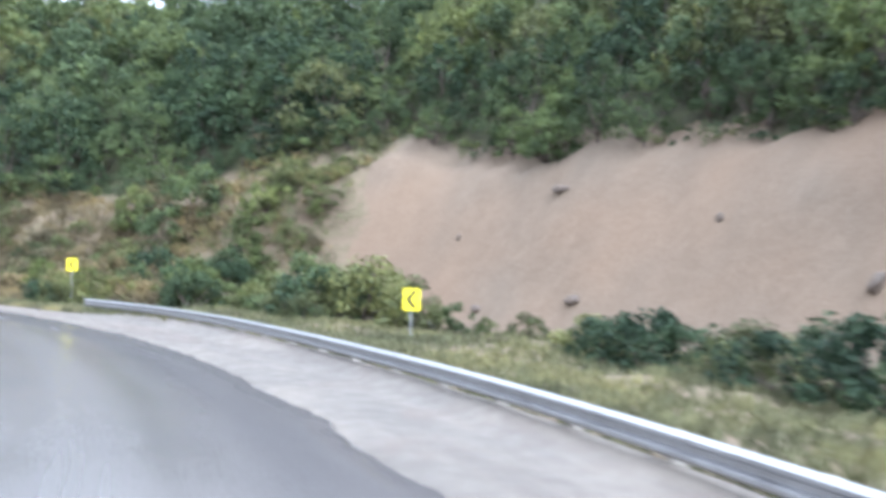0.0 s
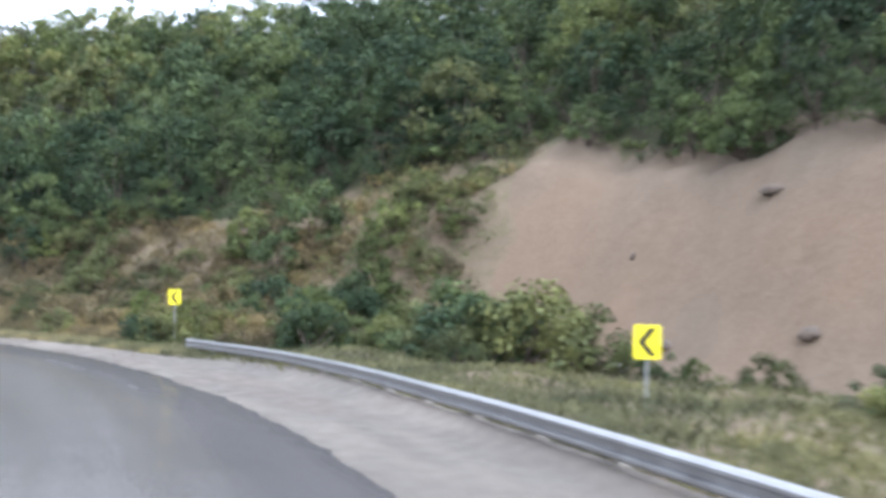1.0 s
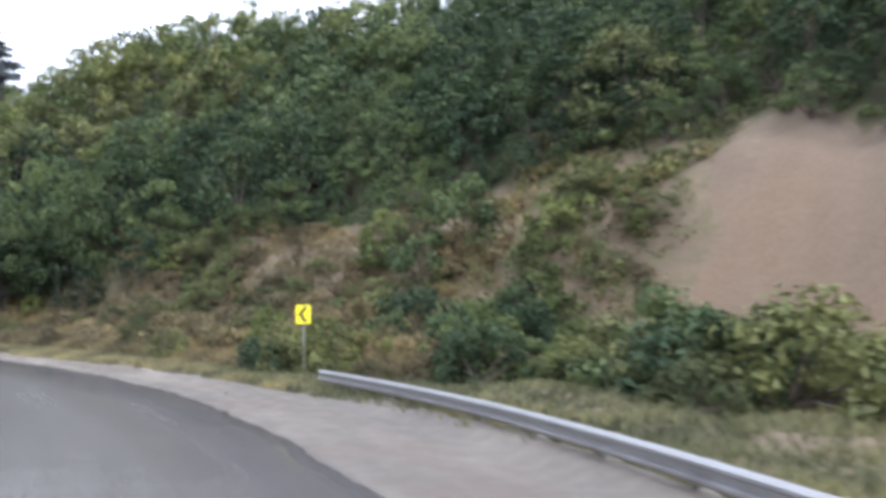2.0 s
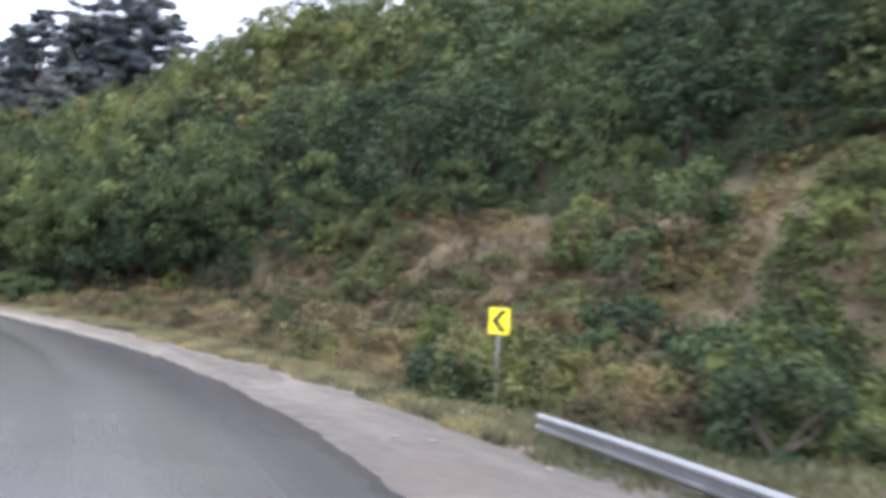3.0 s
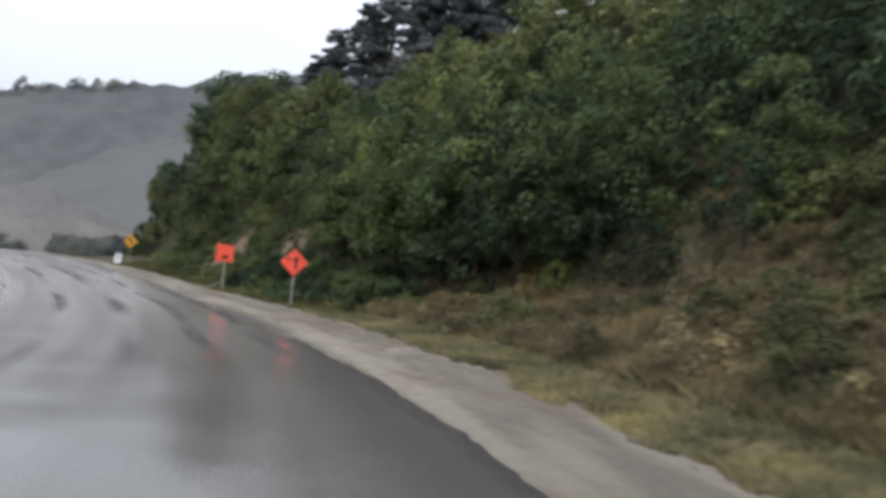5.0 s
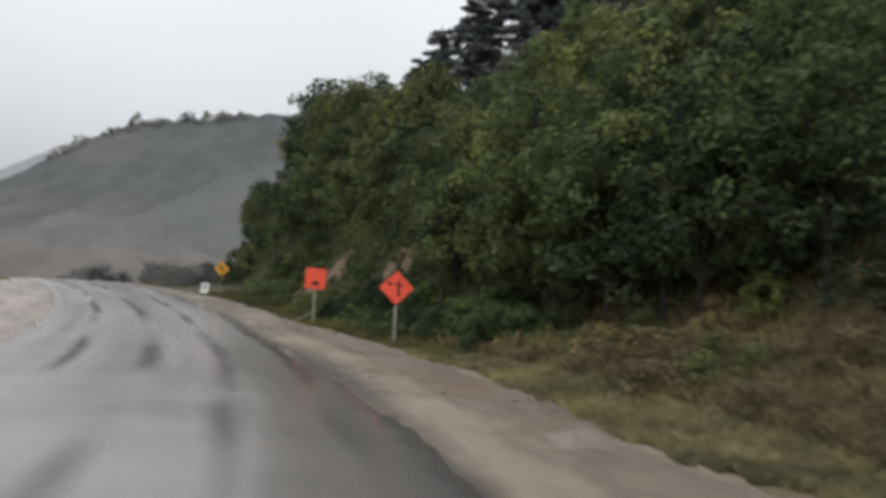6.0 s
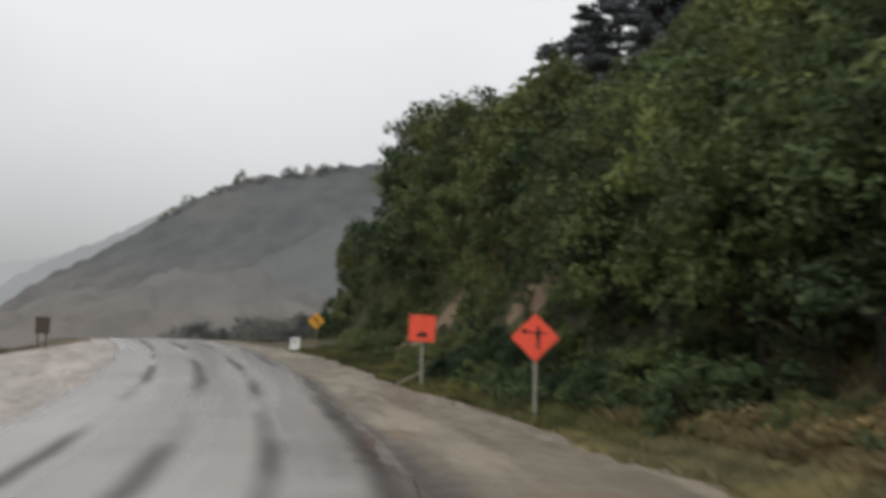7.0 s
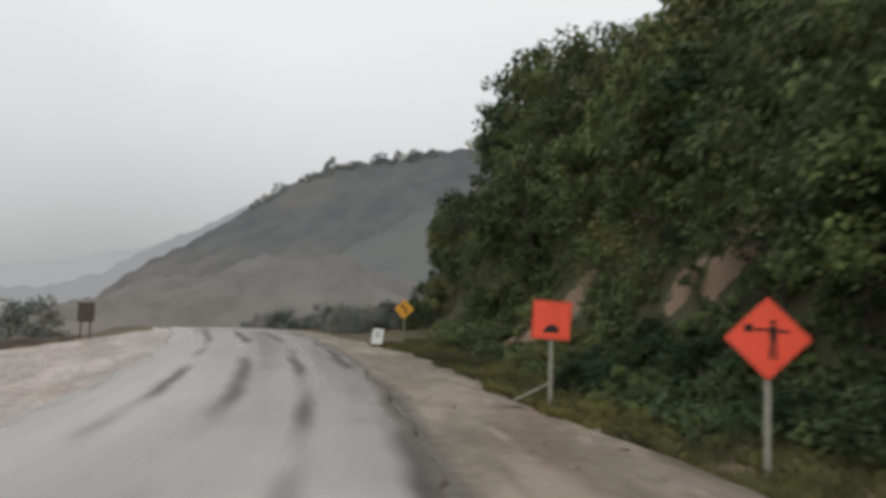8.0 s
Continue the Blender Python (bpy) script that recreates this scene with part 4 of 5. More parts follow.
def plant_arrays(seed, rx, rz, base, clumps, per, size):
    rng = np.random.default_rng(seed)
    c, r = crown_clumps(rng, rx, rz, base, clumps)
    return leaf_cloud(rng, c, r, per, size), c


def make_plant(name, label, category, group, seed, rx, rz, base, clumps, per, size, mat, trunk=0.09, bark=None):
    root = tagged(new(name), label, category, group)
    V, c = plant_arrays(seed, rx, rz, base, clumps, per, size)
    crown = new("crown", mesh_from("crown", V, leaves_for(len(V) // 3), [mat]))
    crown.parent = root
    rng = np.random.default_rng(seed + 500)
    tubes = []
    fork = Vector((0, 0, base * 0.8 + 0.05))
    tubes.append(bm_tube([(0, 0, -0.4), (0.02, 0.01, 0), tuple(fork)], [trunk * 1.25, trunk, trunk * 0.8], 6))
    for k in rng.choice(len(c), min(7, len(c)), replace=False):
        e = Vector(c[k])
        m = fork.lerp(e, 0.5) + Vector((rng.normal() * 0.1, rng.normal() * 0.1, 0.08))
        tubes.append(bm_tube([tuple(fork), tuple(m), tuple(e)], [trunk * 0.7, trunk * 0.4, trunk * 0.12], 5))
    part("trunk", join_bm(tubes), bark or BARK, root)
    return root


def make_conifer(seed, h):
    root = tagged(new("conifer"), "tall dark conifer with ragged layered boughs on the ridge", "conifer tree", "conifers on the ridge")
    rng = np.random.default_rng(seed)
    cs_, rs_, tubes = [], [], []
    lean = rng.normal(scale=0.25, size=2)
    top = (lean[0], lean[1], h)
    tubes.append(bm_tube([(0, 0, -0.5), (lean[0] * 0.5, lean[1] * 0.5, h * 0.5), top], [0.22, 0.15, 0.03], 7))
    z = h * 0.12
    while z < h * 0.98:
        t = z / h
        reach = (0.33 * h) * (1 - t) ** 0.6 + 0.3
        for k in range(int(rng.integers(3, 6))):
            a = rng.uniform(0, 2 * np.pi)
            L = reach * rng.uniform(0.55, 1.15)
            o = np.array([lean[0] * t, lean[1] * t, z + rng.normal() * 0.15])
            e = o + np.array([L * math.cos(a), L * math.sin(a), -0.10 * L + rng.normal() * 0.1])
            tubes.append(bm_tube([tuple(o), tuple((o + e) / 2 + np.array([0, 0, 0.05])), tuple(e)], [0.05, 0.03, 0.01], 4))
            for q in (0.45, 0.75, 1.0):
                cs_.append(o + (e - o) * q)
                rs_.append(0.40 + 0.28 * reach * (1.15 - q) * 0.7)
        z += h * 0.048
    V = leaf_cloud(rng, np.array(cs_), np.array(rs_), 56, 0.145, 0.46)
    crown = new("crown", mesh_from("crown", V, leaves_for(len(V) // 3), [LEAF_PINE]))
    crown.parent = root
    part("trunk", join_bm(tubes), BARK, root)
    return root


def placed(ob, x, y, z, turn, scale=1.0, flat=1.0):
    return Matrix.LocRotScale((x, y, z), Euler((0, 0, turn)), (scale, scale, scale * flat))


rnd = random.Random(11)
TREES = [make_plant("tree", "dark green broadleaf tree with dense uneven crown on the hillside", "tree", "trees on the hillside", 20 + k, 1.7 + 0.15 * (k % 3), 3.4 + 0.4 * (k % 2), 0.7, 50, 45, 0.114,
                    (LEAF_DARK, LEAF_OLIVE, LEAF_DEEP, LEAF_DARK, LEAF_BRIGHT, LEAF_DEEP, LEAF_DARK)[k], 0.10) for k in range(7)]
TALL_TREES = [make_plant("tree", "tall broadleaf tree with its crown hanging over dark shade", "tree", "trees on the hillside", 120 + k, 2.1, 5.0, 1.7, 66, 76, 0.088,
                         (LEAF_DARK, LEAF_OLIVE, LEAF_DEEP)[k], 0.08, DARK_BARK) for k in range(3)]
SHRUBS = [make_plant("shrub", "olive green leafy shrub on the roadside bank", "shrub", "green shrubs on the bank", 60 + k, 1.0, 1.2, 0.10, 36, 50, 0.066, (LEAF_OLIVE, LEAF_DARK, LEAF_OLIVE, LEAF_BRIGHT, LEAF_DEEP)[k], 0.05) for k in range(5)]
DRY = [make_plant("dry_bush", "dry tan and brown bush on the bank", "bush", "dry bushes on the bank", 80 + k, 0.8, 0.8, 0.06, 24, 46, 0.046, LEAF_RUST if k % 3 == 2 else LEAF_TAN, 0.03) for k in range(6)]
DARK_SHRUBS = [SHRUBS[k] for k in (1, 4, 4)]
PALE_SHRUBS = [SHRUBS[k] for k in (0, 2, 3)]
used = set()


def put(variants, x, y, scale, flat=1.0, sink=0.1):
    """Places a variant on the ground, the first time the maker's own."""
    k = rnd.randrange(len(variants))
    ob = variants[k]
    m = placed(ob, x, y, gz(x, y) - sink * scale, rnd.uniform(0, 6.28), scale, flat)
    if ob.name not in used:
        used.add(ob.name)
        ob.matrix_basis = m
        return ob
    c = copy_thing(ob, Matrix.Identity(4))
    c.matrix_basis = m
    return c


# hillside trees: nearest ones are things, the rest one wood
spots = []
s_ = -16.0
while s_ < 119.6:
    l_ = float(toe_lat(s_)) + 0.6
    row = 0
    while l_ < float(toe_lat(s_)) + (39 if 56 < s_ < 82 else 35 if 56 < s_ < 98 else 31 if 38 < s_ < 100 else 25):
        ss_, ll_ = s_ + rnd.uniform(-0.9, 0.9), l_ + rnd.uniform(-0.8, 0.8)
        x_, y_ = (float(v) for v in at(ss_, ll_))
        open_ = (82 < ss_ < 89.6 and ll_ < 10.7) or (90 < ss_ < 100.4 and ll_ < 9.7) or (x_ > 30 and y_ > -0.112 * x_)
        if not open_ and not (ss_ < 12 and ll_ > 50):
            spots.append((row, ss_, ll_, x_, y_))
        l_ += (1.6 if row < 5 and s_ > 78 else 2.2) + row * 0.10
        row += 1
    s_ += 2.2 / (1 + float(toe_lat(s_)) / 75) * (1.0 if s_ < 60 else 1.05)
spots.sort(key=lambda q: (q[0], q[1]))
gap_ = [(87.6, 11.3), (88.9, 11.0), (90.3, 10.6), (91.6, 10.8), (88.2, 12.6), (89.6, 12.2), (91.0, 12.0), (92.6, 10.6), (86.2, 11.6), (90.4, 13.4), (85.0, 11.2)]
tall_ = ((48.5, -7.6, 1.15), (46.5, -8.4, 1.3), (44.0, -8.2, 1.15), (41.0, -8.0, 1.0), (45.0, -10.2, 1.25), (42.5, -10.4, 1.2), (40.0, -10.6, 1.1), (37.5, -10.8, 0.9))
near = [(1, a, b, float(at(a, b)[0]), float(at(a, b)[1])) for a, b in gap_] + spots[:280]
rest = spots[280:]
for x_, y_, sc in tall_:
    put(TREES, x_, y_, sc, 1.2, 0.35)
# deep green stand; on lower rows the canopy's shade is put into leaf colour
DEEP_TREES = [TREES[k] for k in (2, 5, 2, 5, 0)]
PALE_TREES = [TREES[k] for k in (1, 4, 0, 1, 6, 3)]


def stature(ss_, ll_):
    """How tall the growth stands: full on the face, low scrub on the saddle under the conifers."""
    saddle = float(smooth((ss_ - 84) / 6) * smooth((109 - ss_) / 3) * smooth((ll_ - 11.6) / 2.0))
    flank = float(smooth((ss_ - 80) / 3) * smooth((90 - ss_) / 3) * smooth((ll_ - 13.5) / 2.0))
    return 1 - 0.55 * saddle - 0.25 * flank * (1 - saddle)


for k in range(13):
    ss_ = 67.0 + 1.45 * k
    x_, y_ = (float(v) for v in at(ss_, float(toe_lat(ss_)) + 0.7 + 0.5 * (k % 2)))
    put(TALL_TREES[::2] if ss_ < 77.5 else TALL_TREES[:2], x_, y_, float(lerp(ss_, (66, 1.2), (77, 1.15), (81, 0.9), (86, 0.85))) * rnd.uniform(0.93, 1.07), rnd.uniform(0.95, 1.1), 0.2)
for row, ss_, ll_, x_, y_ in near:
    if row == 0 and 67 < ss_ < 85:
        ll_ += 0.9
        x_, y_ = (float(v) for v in at(ss_, ll_))
    kinds = DEEP_TREES if 44 < ss_ < 68 or row < 4 and 44 < ss_ < 76 or row < 2 and 44 < ss_ < 90 else PALE_TREES if ss_ > 74 else TREES
    put(kinds, x_, y_, stature(ss_, ll_) * (rnd.uniform(0.55, 0.95) if row == 0 or ss_ > 104 else rnd.uniform(0.75, 1.3)), rnd.uniform(0.8, 1.3), 0.35)

wood, tones = [], []
base_arrays = [plant_arrays(200 + k, 1.9, 3.6, 0.5, 24, 38, 0.158)[0] for k in range(5)]
for row, ss_, ll_, x_, y_ in rest:
    V = base_arrays[rnd.randrange(5)]
    a, sc = rnd.uniform(0, 6.28), rnd.uniform(0.6, 0.9) if ss_ > 104 else rnd.uniform(0.8, 1.4)
    sc *= stature(ss_, ll_)
    R = np.array([[math.cos(a), -math.sin(a), 0], [math.sin(a), math.cos(a), 0], [0, 0, 1]]) * sc
    wood.append(V @ R.T + np.array([x_, y_, gz(x_, y_) - 0.4]))
    f_ = float(fbm(x_, y_, 11.0, 6.0)) + rnd.uniform(-0.5, 0.5)
    if 42 < ss_ < 66:
        tone = 1 if f_ < 0.3 else 0
    elif ss_ > 74:
        tone = 0 if f_ < -0.4 else 3 if f_ > 0.5 else 2
    else:
        tone = 0 if abs(f_) < 0.35 else 1 if f_ < 0 else 2
    tones += [tone] * (len(V) // 3)
wood = np.vstack(wood)
wood_me = mesh_from("woodland", wood, leaves_for(len(wood) // 3), [LEAF_DARK, LEAF_DEEP, LEAF_OLIVE, LEAF_BRIGHT])
wood_me.polygons.foreach_set("material_index", np.array(tones, dtype=np.int32))
tagged(new("woodland", wood_me), "dense dark green scrub woodland covering the upper slope", "woodland", kind="stuff")

# conifers on the ridge above the spur
CON = [make_conifer(300 + k, 11.0 + k) for k in range(3)]
for k, (x_, y_, top_) in enumerate(((52.5, -19, 22.5), (51.5, -21, 25.0), (50.5, -23.5, 27.5), (49.5, -26, 29), (48.5, -28.5, 30), (47, -31, 31), (46, -33, 32.5), (45, -35.5, 30),
                                    (44, -38.5, 25), (54, -23, 25), (52, -27, 27), (50, -31.5, 29), (53, -17.2, 19.5), (42, -41, 25), (55.5, -19.5, 21.5), (40, -43, 26))):
    g_ = gz(x_, y_)
    m = placed(CON[k % 3], x_, y_, g_ - 0.3, rnd.uniform(0, 6), max(0.45, (top_ + 2.5 - g_) / (11.0 + k % 3)))
    if k < 3:
        CON[k].matrix_basis = m
    else:
        copy_thing(CON[k % 3], Matrix.Identity(4)).matrix_basis = m

# bushes on the bench before the slip
for ss_, ll_, sc in ((38.5, 17.5, 1.7), (36.5, 17.0, 2.2), (34.5, 16.0, 2.3), (33, 15.5, 2.4), (31.5, 15.8, 2.3), (30.0, 16.6, 1.5), (35.5, 18.5, 2.0), (32.5, 18.0, 2.0), (33.8, 13.6, 1.2), (31.5, 12.5, 1.0), (36, 14, 1.1), (29.0, 18.4, 1.0),
                     (27.5, 18.9, 0.7), (24.5, 17.5, 0.7), (21.5, 16.8, 0.8), (19.3, 14.6, 1.0), (18.2, 13.9, 1.2), (17.0, 13.6, 1.4), (15.8, 13.8, 1.3), (14.8, 14.3, 1.0), (13.0, 12.8, 1.0),
                     (12.0, 12.4, 1.2), (10.9, 12.4, 1.3), (9.5, 12.6, 1.1), (8, 13, 1.0), (6, 12.5, 1.0), (42, 19.5, 1.4), (43, 16.5, 1.2), (44.5, 14, 1.0), (41, 14, 0.9), (46.5, 12.5, 0.9)):
    x_, y_ = (float(v) for v in at(ss_, ll_))
    put(SHRUBS, x_, y_, sc, rnd.uniform(0.85, 1.1))
for _ in range(40):
    ss_ = rnd.uniform(39.5, 52)
    ll_ = rnd.uniform(9.0, 24) if ss_ > 44 else rnd.uniform(12.5, 18)
    x_, y_ = (float(v) for v in at(ss_, ll_))
    if rnd.random() < 0.3:
        put(SHRUBS, x_, y_, rnd.uniform(0.6, 1.3), rnd.uniform(0.8, 1.2))
    else:
        put(DRY, x_, y_, rnd.uniform(0.8, 1.5), rnd.uniform(0.8, 1.3))
for _ in range(45):
    x_, y_ = (float(v) for v in at(rnd.uniform(50, 63), rnd.uniform(14, 21)))
    put(DRY if rnd.random() < 0.75 else PALE_SHRUBS, x_, y_, rnd.uniform(0.7, 1.3), rnd.uniform(0.8, 1.2))
# the grown-over flank of the slip
for _ in range(26):
    ll_ = rnd.uniform(18.5, 27.0)
    x_, y_ = (float(v) for v in at(rnd.uniform(39.4 + 0.10 * (ll_ - 20), 43.5), ll_))
    put(PALE_SHRUBS if rnd.random() < 0.6 else DRY, x_, y_, rnd.uniform(0.7, 1.2), rnd.uniform(0.7, 1.0), 0.25)
# bushes by the second chevron sign and along the bank
for x_, y_, sc in ((-28.4, -4.9, 1.35), (-27.4, -3.7, 1.2), (-26.5, -3.6, 0.95), (-27.0, -5.4, 1.1), (-29.6, -5.6, 1.0), (-33, -6.5, 1.0), (-34.5, -8.0, 1.2), (-36.5, -6.2, 0.9), (-38.0, -8.5, 1.3), (-31, -9.5, 1.1)):
    put(SHRUBS, x_, y_, sc)
for _ in range(130):
    ss_ = rnd.uniform(39, 72)
    out_ = float(outer_lat(ss_))
    ll_ = rnd.uniform(out_ + 1.2, min(float(toe_lat(ss_)) + 1.0, 17 if ss_ < 44 else 99))
    x_, y_ = (float(v) for v in at(ss_, ll_))
    if abs(ss_ - 41.6) < 2.2 and ll_ < 9:
        continue
    if rnd.random() < 0.70:
        put(DRY, x_, y_, rnd.uniform(0.6, 1.6), rnd.uniform(0.75, 1.3))
    else:
        put(PALE_SHRUBS, x_, y_, rnd.uniform(0.4, 0.9))
for ss_, ll_, sc in ((43.0, 21.5, 1.5), (42.8, 19.8, 1.5), (43.2, 23.5, 1.3), (42.4, 18.6, 1.4), (46.6, 20.5, 2.0), (47.2, 18.6, 1.7), (45.0, 15.5, 1.5), (40.0, 13.5, 1.6), (38.5, 12.2, 1.5), (41.5, 17.5, 1.5), (50, 19.5, 1.6), (37, 11.0, 1.2)):
    x_, y_ = (float(v) for v in at(ss_, ll_))
    put(SHRUBS, x_, y_, sc, 1.25)
for x_, y_, sc in ((47.5, -2.6, 1.2), (48.5, -3.6, 1.5), (46.5, -3.4, 1.3), (50, -2.6, 1.3), (49.5, -4.6, 1.7), (47.0, -4.8, 1.6), (51.5, -3.8, 1.5), (45.0, -4.6, 1.3), (43.0, -4.8, 1.4)):
    put(SHRUBS, x_, y_, sc, 1.1)
# low green brush behind the roadwork signs, its dark leaves standing for shade
for _ in range(95):
    ss_ = rnd.uniform(74, 107)
    ll_ = float(outer_lat(ss_)) + 1.7 + rnd.random() ** 1.3 * (float(toe_lat(ss_)) - float(outer_lat(ss_)))
    x_, y_ = (float(v) for v in at(ss_, ll_))
    if min(math.hypot(x_ - a, y_ - b) for a, b in ((12.31, -5.81), (19.54, -3.95), (44.71, -1.06), (36.74, 0.25))) < 1.3 or ss_ < 80.6 and ll_ < 7.6 or 95 < ss_ < 101 and ll_ > 5.6 or ss_ > 100 and ll_ < 7.8:
        continue
    put(DARK_SHRUBS if ss_ < 92 else SHRUBS[:4], x_, y_, rnd.uniform(0.45, 0.65) if 81 < ss_ < 100 else rnd.uniform(0.6, 1.1))

# low brush too tangled to tell apart: round the slip, and on the steep bank beside its two earth streaks
urng = np.random.default_rng(77)
uc, ur, ut = [], [], []


def brush(ss_, ll_, size, tone):
    x_, y_ = (float(v) for v in at(ss_, ll_))
    g_ = gz(x_, y_)
    for _ in range(3):
        uc.append((x_ + urng.normal() * size * 0.5, y_ + urng.normal() * size * 0.5, g_ + size * urng.uniform(0.1, 0.8)))
        ur.append(size * urng.uniform(0.45, 0.75))
        ut.append(tone)


for _ in range(270):
    ll_ = urng.uniform(17.5, 28.5)
    brush(urng.uniform(38.6 + 0.10 * (ll_ - 20), 47), ll_, urng.uniform(0.5, 1.05), 2 if urng.random() < 0.7 else 3)
for k in range(110):
    ss_ = -14 + 0.52 * k
    brush(ss_, float(lerp(ss_, (-14, 24.4), (5, 24.8), (20, 26.2), (36, 27.9))) + urng.uniform(0.5, 1.8), urng.uniform(0.4, 0.9), int(urng.integers(0, 3)))
# deep leaf tones below the trees put their shade into the brush's colour
for _ in range(420):
    ss_ = urng.uniform(69, 82)
    brush(ss_, urng.uniform(max(float(outer_lat(ss_)) + 2.2, 7.8 if ss_ > 76 else 0), float(toe_lat(ss_)) - 0.6), urng.uniform(0.25, 0.6), int(urng.choice([1, 3, 3, 3] if ss_ < 75.5 else [0, 1, 1])))
for _ in range(1900):
    ss_, ll_ = urng.uniform(80, 106), urng.uniform(6.4, 14.0)
    if ss_ < 82 and ll_ < 7.8:
        continue
    if max(scar_line(ss_, ll_ + 0.15, 89.3, 9.2, 86.3, 10.05, 0.5), scar_line(ss_, ll_ + 0.35, 99.6, 7.7, 95.4, 9.05, 0.75)) > 0.36:
        continue
    small_ = ss_ < 89.5 and ll_ < 10.0 or ss_ < 100 and ll_ < 9.2
    brush(ss_, ll_, urng.uniform(0.28, 0.48) if small_ else urng.uniform(0.5, 0.9), int(urng.choice([0, 1, 1, 1] if ss_ < 90 else [0, 0, 2, 2])))
V = leaf_cloud(urng, np.array(uc), np.array(ur), 28, 0.088)
under_me = mesh_from("undergrowth", V, leaves_for(len(V) // 3), [LEAF_DARK, LEAF_DEEP, LEAF_OLIVE, LEAF_RUST])
under_me.polygons.foreach_set("material_index", np.repeat(np.array(ut, dtype=np.int32), 28))
tagged(new("undergrowth", under_me), "tangled low green and brown brush on the slope", "undergrowth", kind="stuff")


# ---- grass ----
def make_grass(name, label, count, s0, s1, inner, width, h, mat, seed):
    rng = np.random.default_rng(seed)
    ss = rng.uniform(s0, s1, count)
    ll = inner(ss) + rng.uniform(0, 1, count) ** 1.3 * width
    ss = ss + 0.5 * np.sin(ll * 5)
    x, y = at(ss, ll)
    dens = fbm(x, y, 2.5, 3.0) + 0.6 * fbm(x, y, 0.9, 8.0)
    keep = dens > rng.uniform(-1.2, 0.9, count)
    x, y, ss, ll = x[keep], y[keep], ss[keep], ll[keep]
    z = ground_z(x, y, ss, ll)
    n = len(x)
    a = rng.uniform(0, 2 * np.pi, n)
    H = h * rng.uniform(0.4, 1.2, n)
    w = 0.024 + 0.016 * rng.random(n)
    lean = rng.normal(scale=0.45, size=(n, 2)) * H[:, None]
    b0 = np.stack([x - w * np.cos(a), y - w * np.sin(a), z - 0.03], 1)
    b1 = np.stack([x + w * np.cos(a), y + w * np.sin(a), z - 0.03], 1)
    t1 = np.stack([x + lean[:, 0] * 0.4 + w * 0.5, y + lean[:, 1] * 0.4, z + H * 0.6], 1)
    t0 = np.stack([x + lean[:, 0], y + lean[:, 1], z + H], 1)
    V = np.stack([b0, b1, t1, t0], 1).reshape(-1, 3)
    return tagged(new(name, mesh_from(name, V, quads_for(n), [mat])), label, "grass", kind="stuff")


make_grass("verge_grass", "short wet green and straw-coloured verge grass", 80000, 38, 75, lambda s: outer_lat(s) - 0.75 + 0.6 * fbm(s, 1.0, 3.5, 4.0), 2.8, 0.18, GRASS, 5)
make_grass("olive_verge_grass", "thin dark olive verge grass below the brush", 42000, 74, 106, lambda s: outer_lat(s) - 0.6 + 0.5 * fbm(s, 1.0, 3.5, 4.0), 2.4, 0.22, OLIVE_GRASS, 8)
make_grass("bench_grass", "rough grass behind the guardrail", 80000, -12, 44, lambda s: 0 * s + 5.6, 13.5, 0.26, GREEN_GRASS, 6)
make_grass("bank_grass", "tangled tan and brown dry grass on the bank", 120000, 44.5, 78, lambda s: outer_lat(s) + 1.3, 14.0, 0.36, STRAW, 7)

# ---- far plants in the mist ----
# haze is painted in: greyed leaves, and trunks that glow a little
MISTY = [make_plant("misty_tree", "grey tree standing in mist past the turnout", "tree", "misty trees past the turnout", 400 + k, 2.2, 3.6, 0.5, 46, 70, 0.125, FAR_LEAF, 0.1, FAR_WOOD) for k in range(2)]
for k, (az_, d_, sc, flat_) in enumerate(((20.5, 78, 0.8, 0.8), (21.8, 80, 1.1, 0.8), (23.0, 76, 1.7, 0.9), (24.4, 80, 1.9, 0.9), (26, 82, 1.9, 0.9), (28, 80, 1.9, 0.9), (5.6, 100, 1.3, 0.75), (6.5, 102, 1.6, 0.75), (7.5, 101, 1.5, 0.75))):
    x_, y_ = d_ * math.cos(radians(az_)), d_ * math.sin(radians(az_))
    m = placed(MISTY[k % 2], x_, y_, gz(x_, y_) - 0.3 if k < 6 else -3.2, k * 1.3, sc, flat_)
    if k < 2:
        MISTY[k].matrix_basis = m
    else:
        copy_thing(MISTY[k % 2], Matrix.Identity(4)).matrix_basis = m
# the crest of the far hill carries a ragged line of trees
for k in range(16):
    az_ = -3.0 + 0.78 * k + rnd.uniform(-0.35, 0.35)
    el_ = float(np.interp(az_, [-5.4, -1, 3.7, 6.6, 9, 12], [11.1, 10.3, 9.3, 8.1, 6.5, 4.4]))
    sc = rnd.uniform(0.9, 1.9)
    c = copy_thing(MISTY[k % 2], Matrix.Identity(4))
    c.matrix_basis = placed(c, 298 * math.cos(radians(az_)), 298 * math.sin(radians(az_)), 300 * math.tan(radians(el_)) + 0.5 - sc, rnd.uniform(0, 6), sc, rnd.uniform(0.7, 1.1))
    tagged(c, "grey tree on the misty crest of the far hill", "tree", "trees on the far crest")
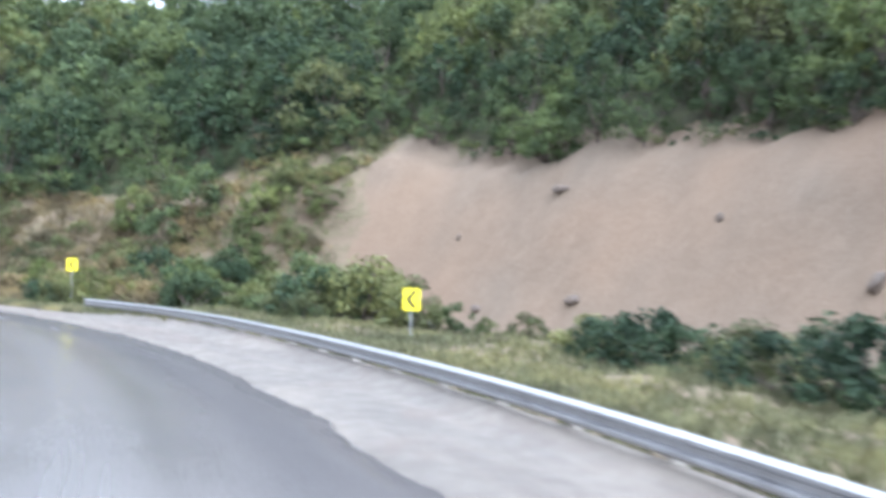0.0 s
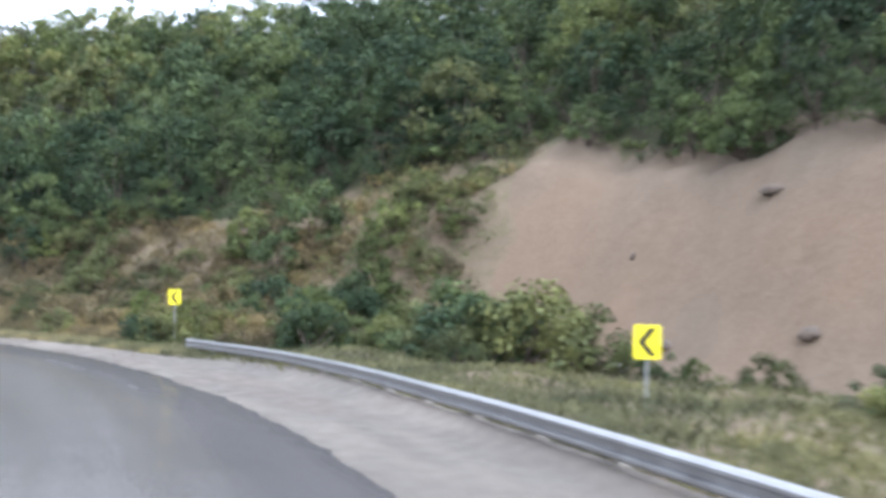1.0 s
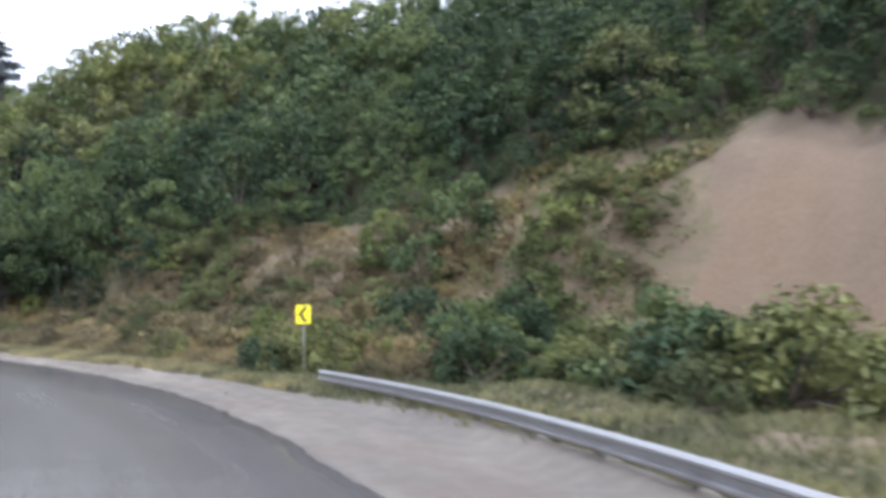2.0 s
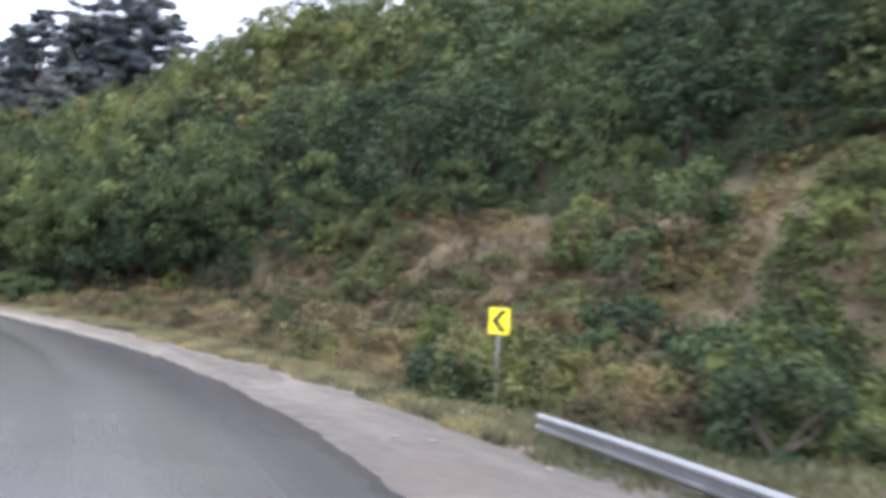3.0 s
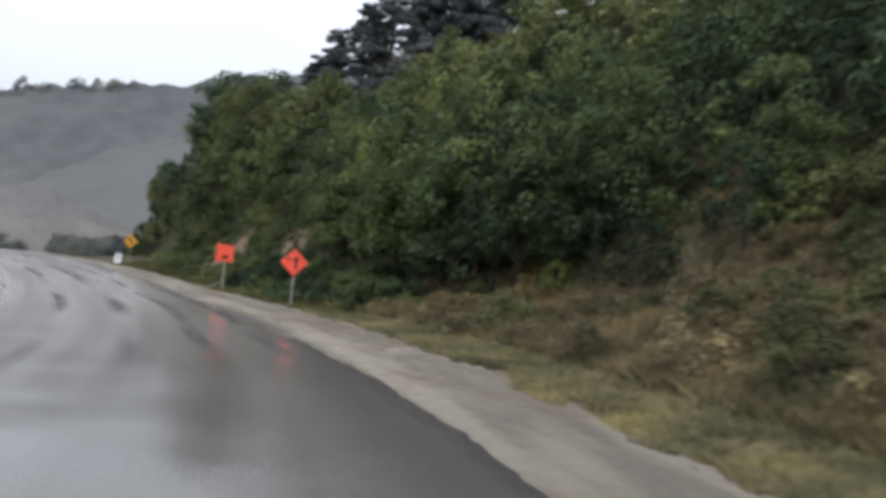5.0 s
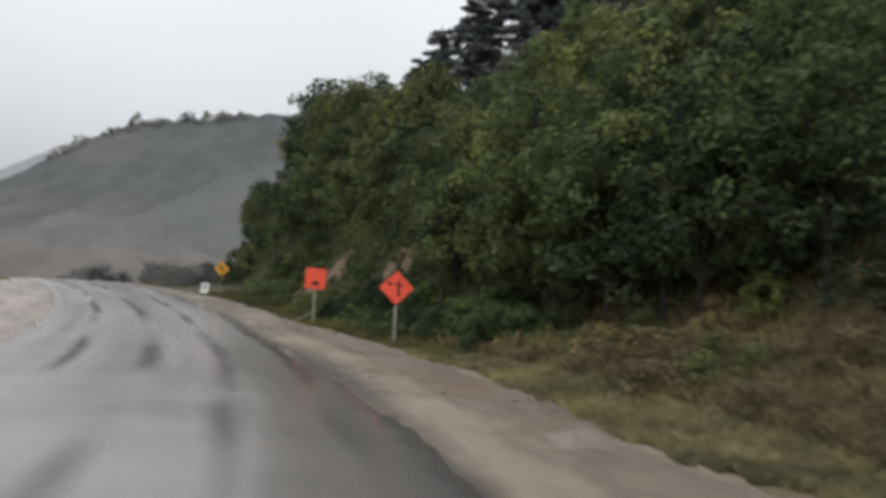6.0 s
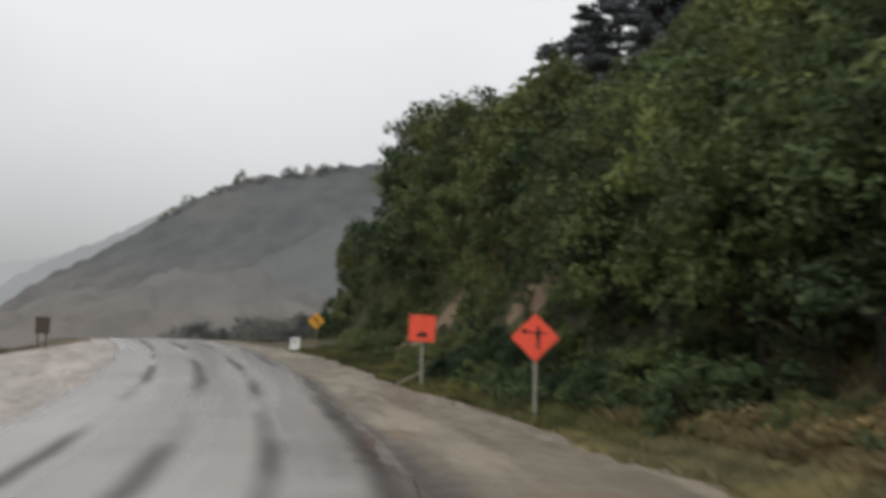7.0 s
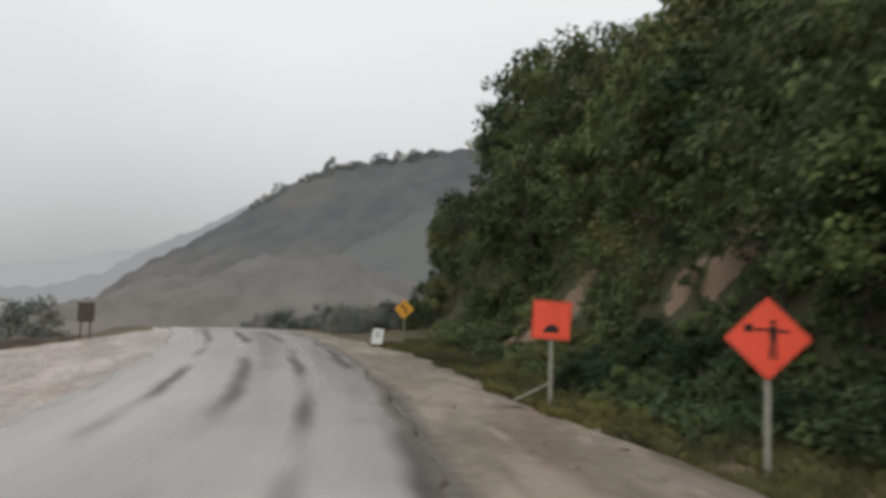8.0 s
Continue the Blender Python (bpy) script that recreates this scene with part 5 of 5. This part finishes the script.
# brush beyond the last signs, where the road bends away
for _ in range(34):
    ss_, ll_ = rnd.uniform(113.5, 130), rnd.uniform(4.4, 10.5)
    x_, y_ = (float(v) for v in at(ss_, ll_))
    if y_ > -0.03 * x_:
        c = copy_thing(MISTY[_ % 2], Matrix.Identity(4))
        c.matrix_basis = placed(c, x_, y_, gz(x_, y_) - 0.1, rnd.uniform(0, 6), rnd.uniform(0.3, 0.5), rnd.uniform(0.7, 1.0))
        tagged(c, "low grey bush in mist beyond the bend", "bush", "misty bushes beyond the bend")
    else:
        put(SHRUBS[:4], x_, y_, rnd.uniform(0.6, 1.2), rnd.uniform(0.8, 1.1))


# ---- rocks, log and drain ----
def make_rock(name, label, category, group, seed, size, mat, squash=0.7, detail=3):
    bm = bmesh.new()
    bmesh.ops.create_icosphere(bm, subdivisions=detail, radius=size)
    for v in bm.verts:
        n = v.co.normalized()
        f = 1 + 0.28 * noise.noise(n * 1.6 + Vector((seed, 0, 0))) + 0.12 * noise.noise(n * 4.3 + Vector((0, seed, 0)))
        v.co = Vector((v.co.x * f * 1.25, v.co.y * f, v.co.z * f * squash))
    for f in bm.faces:
        f.smooth = True
    me = bpy.data.meshes.new(name)
    bm.to_mesh(me)
    bm.free()
    me.materials.append(mat)
    return tagged(new(name, me), label, category, group)


r0 = make_rock("pale_rock", "pale loose boulder on the grass below the slip", "rock", "", 3.0, 0.28, PALE_ROCK)
r0.matrix_basis = pose(-46.1, -5.2, gz(-46.1, -5.2) + 0.10, 10, 5, 30)
ROCKS = [make_rock("rock", "brown rock lying on the slipped earth", "rock", "rocks on the slip", 10.0 + k, 0.3, ROCK) for k in range(3)]
for k, (ss_, ll_, sc) in enumerate(((28.8, 25.3, 1.3), (26.3, 22.4, 1.2), (30.5, 22.0, 0.9), (37.0, 21.5, 0.8), (16.5, 23.0, 1.2), (14.0, 22.6, 1.0), (11.5, 21.8, 1.7), (22.0, 24.5, 0.7), (19.0, 21.8, 1.1), (33.0, 24.0, 0.6))):
    x_, y_, z_ = ground_at(ss_, ll_)
    m = Matrix.LocRotScale((x_, y_, z_ - 0.02), Euler((0.3 * k, 0.2 * k, 1.7 * k)), (sc, sc, sc))
    if k < 3:
        ROCKS[k].matrix_basis = m
    else:
        copy_thing(ROCKS[k % 3], Matrix.Identity(4)).matrix_basis = m

STONES = [make_rock("stone", "small grey stone on the gravel shoulder", "stone", "stones on the shoulder", 30.0 + k, 0.055, MUD_SOIL, 0.6, 2) for k in range(3)]
for k in range(70):
    ss_ = rnd.uniform(34, 96)
    ll_ = float(edge_lat(ss_)) + 0.6 + rnd.random() ** 0.6 * (float(outer_lat(ss_)) - float(edge_lat(ss_)) - 0.5)
    x_, y_ = (float(v) for v in at(ss_, ll_))
    zz = float(shoulder_surface(np.array([ss_]), np.array([ll_]), np.array([x_]), np.array([y_]))[0])
    sc = rnd.uniform(0.4, 1.5)
    m = Matrix.LocRotScale((x_, y_, zz + 0.01), Euler((0, 0, rnd.uniform(0, 6))), (sc, sc, sc))
    if k < 3:
        STONES[k].matrix_basis = m
    else:
        copy_thing(STONES[k % 3], Matrix.Identity(4)).matrix_basis = m

def make_mound(seed):
    """A flat smear of mud, feathered at its edge."""
    V, F, n, rings = [(0, 0, 0.05)], [], 28, 7
    for r in range(1, rings + 1):
        f = r / rings
        for q in range(n):
            a = 2 * math.pi * q / n
            reach = 0.45 * (1 + 0.55 * noise.noise(Vector((1.3 * math.cos(a), 1.3 * math.sin(a), seed))) + 0.25 * noise.noise(Vector((4 * math.cos(a), 4 * math.sin(a), seed))))
            lump = 1 + 0.6 * noise.noise(Vector((5 * f * math.cos(a), 5 * f * math.sin(a), seed + 7)))
            V.append((f * reach * math.cos(a), f * reach * math.sin(a), 0.06 * (1 - f * f) ** 1.5 * lump - 0.02 * f))
    F += [(0, 1 + q, 1 + (q + 1) % n) for q in range(n)]
    for r in range(rings - 1):
        b = 1 + r * n
        F += [(b + q, b + n + q, b + n + (q + 1) % n, b + (q + 1) % n) for q in range(n)]
    return tagged(new("mud_mound", mesh_from("mud_mound", V, F, [MUD_SOIL], True)), "low smear of brown mud washed onto the shoulder", "mud mound", "mud mounds on the shoulder")


CLODS = [make_mound(50.0 + k) for k in range(4)]
for k in range(20):
    ss_ = rnd.uniform(70, 100) if k % 3 else rnd.uniform(44, 70)
    ll_ = float(outer_lat(ss_)) + rnd.uniform(-1.9, -0.7)
    x_, y_ = (float(v) for v in at(ss_, ll_))
    zz = float(shoulder_surface(np.array([ss_]), np.array([ll_]), np.array([x_]), np.array([y_]))[0]) - 0.01
    sc = rnd.uniform(0.4, 1.3)
    m = Matrix.LocRotScale((x_, y_, zz), Euler((0, 0, radians(heading(ss_)) + rnd.uniform(-0.5, 0.5))), (sc * 1.5, sc, sc * rnd.uniform(0.6, 1.2)))
    if k < 4:
        CLODS[k].matrix_basis = m
    else:
        copy_thing(CLODS[k % 4], Matrix.Identity(4)).matrix_basis = m
drain = tagged(new("drain_slab"), "weathered concrete drain slab below the chevron sign", "drain slab")
x_, y_, z_ = ground_at(41.2, 6.9)
drain.matrix_basis = pose(x_, y_, z_ + 0.02, 0, 0, heading(41.2) + 4)
part("slab", bm_box(1.1, 0.35, 0.14, (0, 0, 0.0), 0.02), CONCRETE, drain)
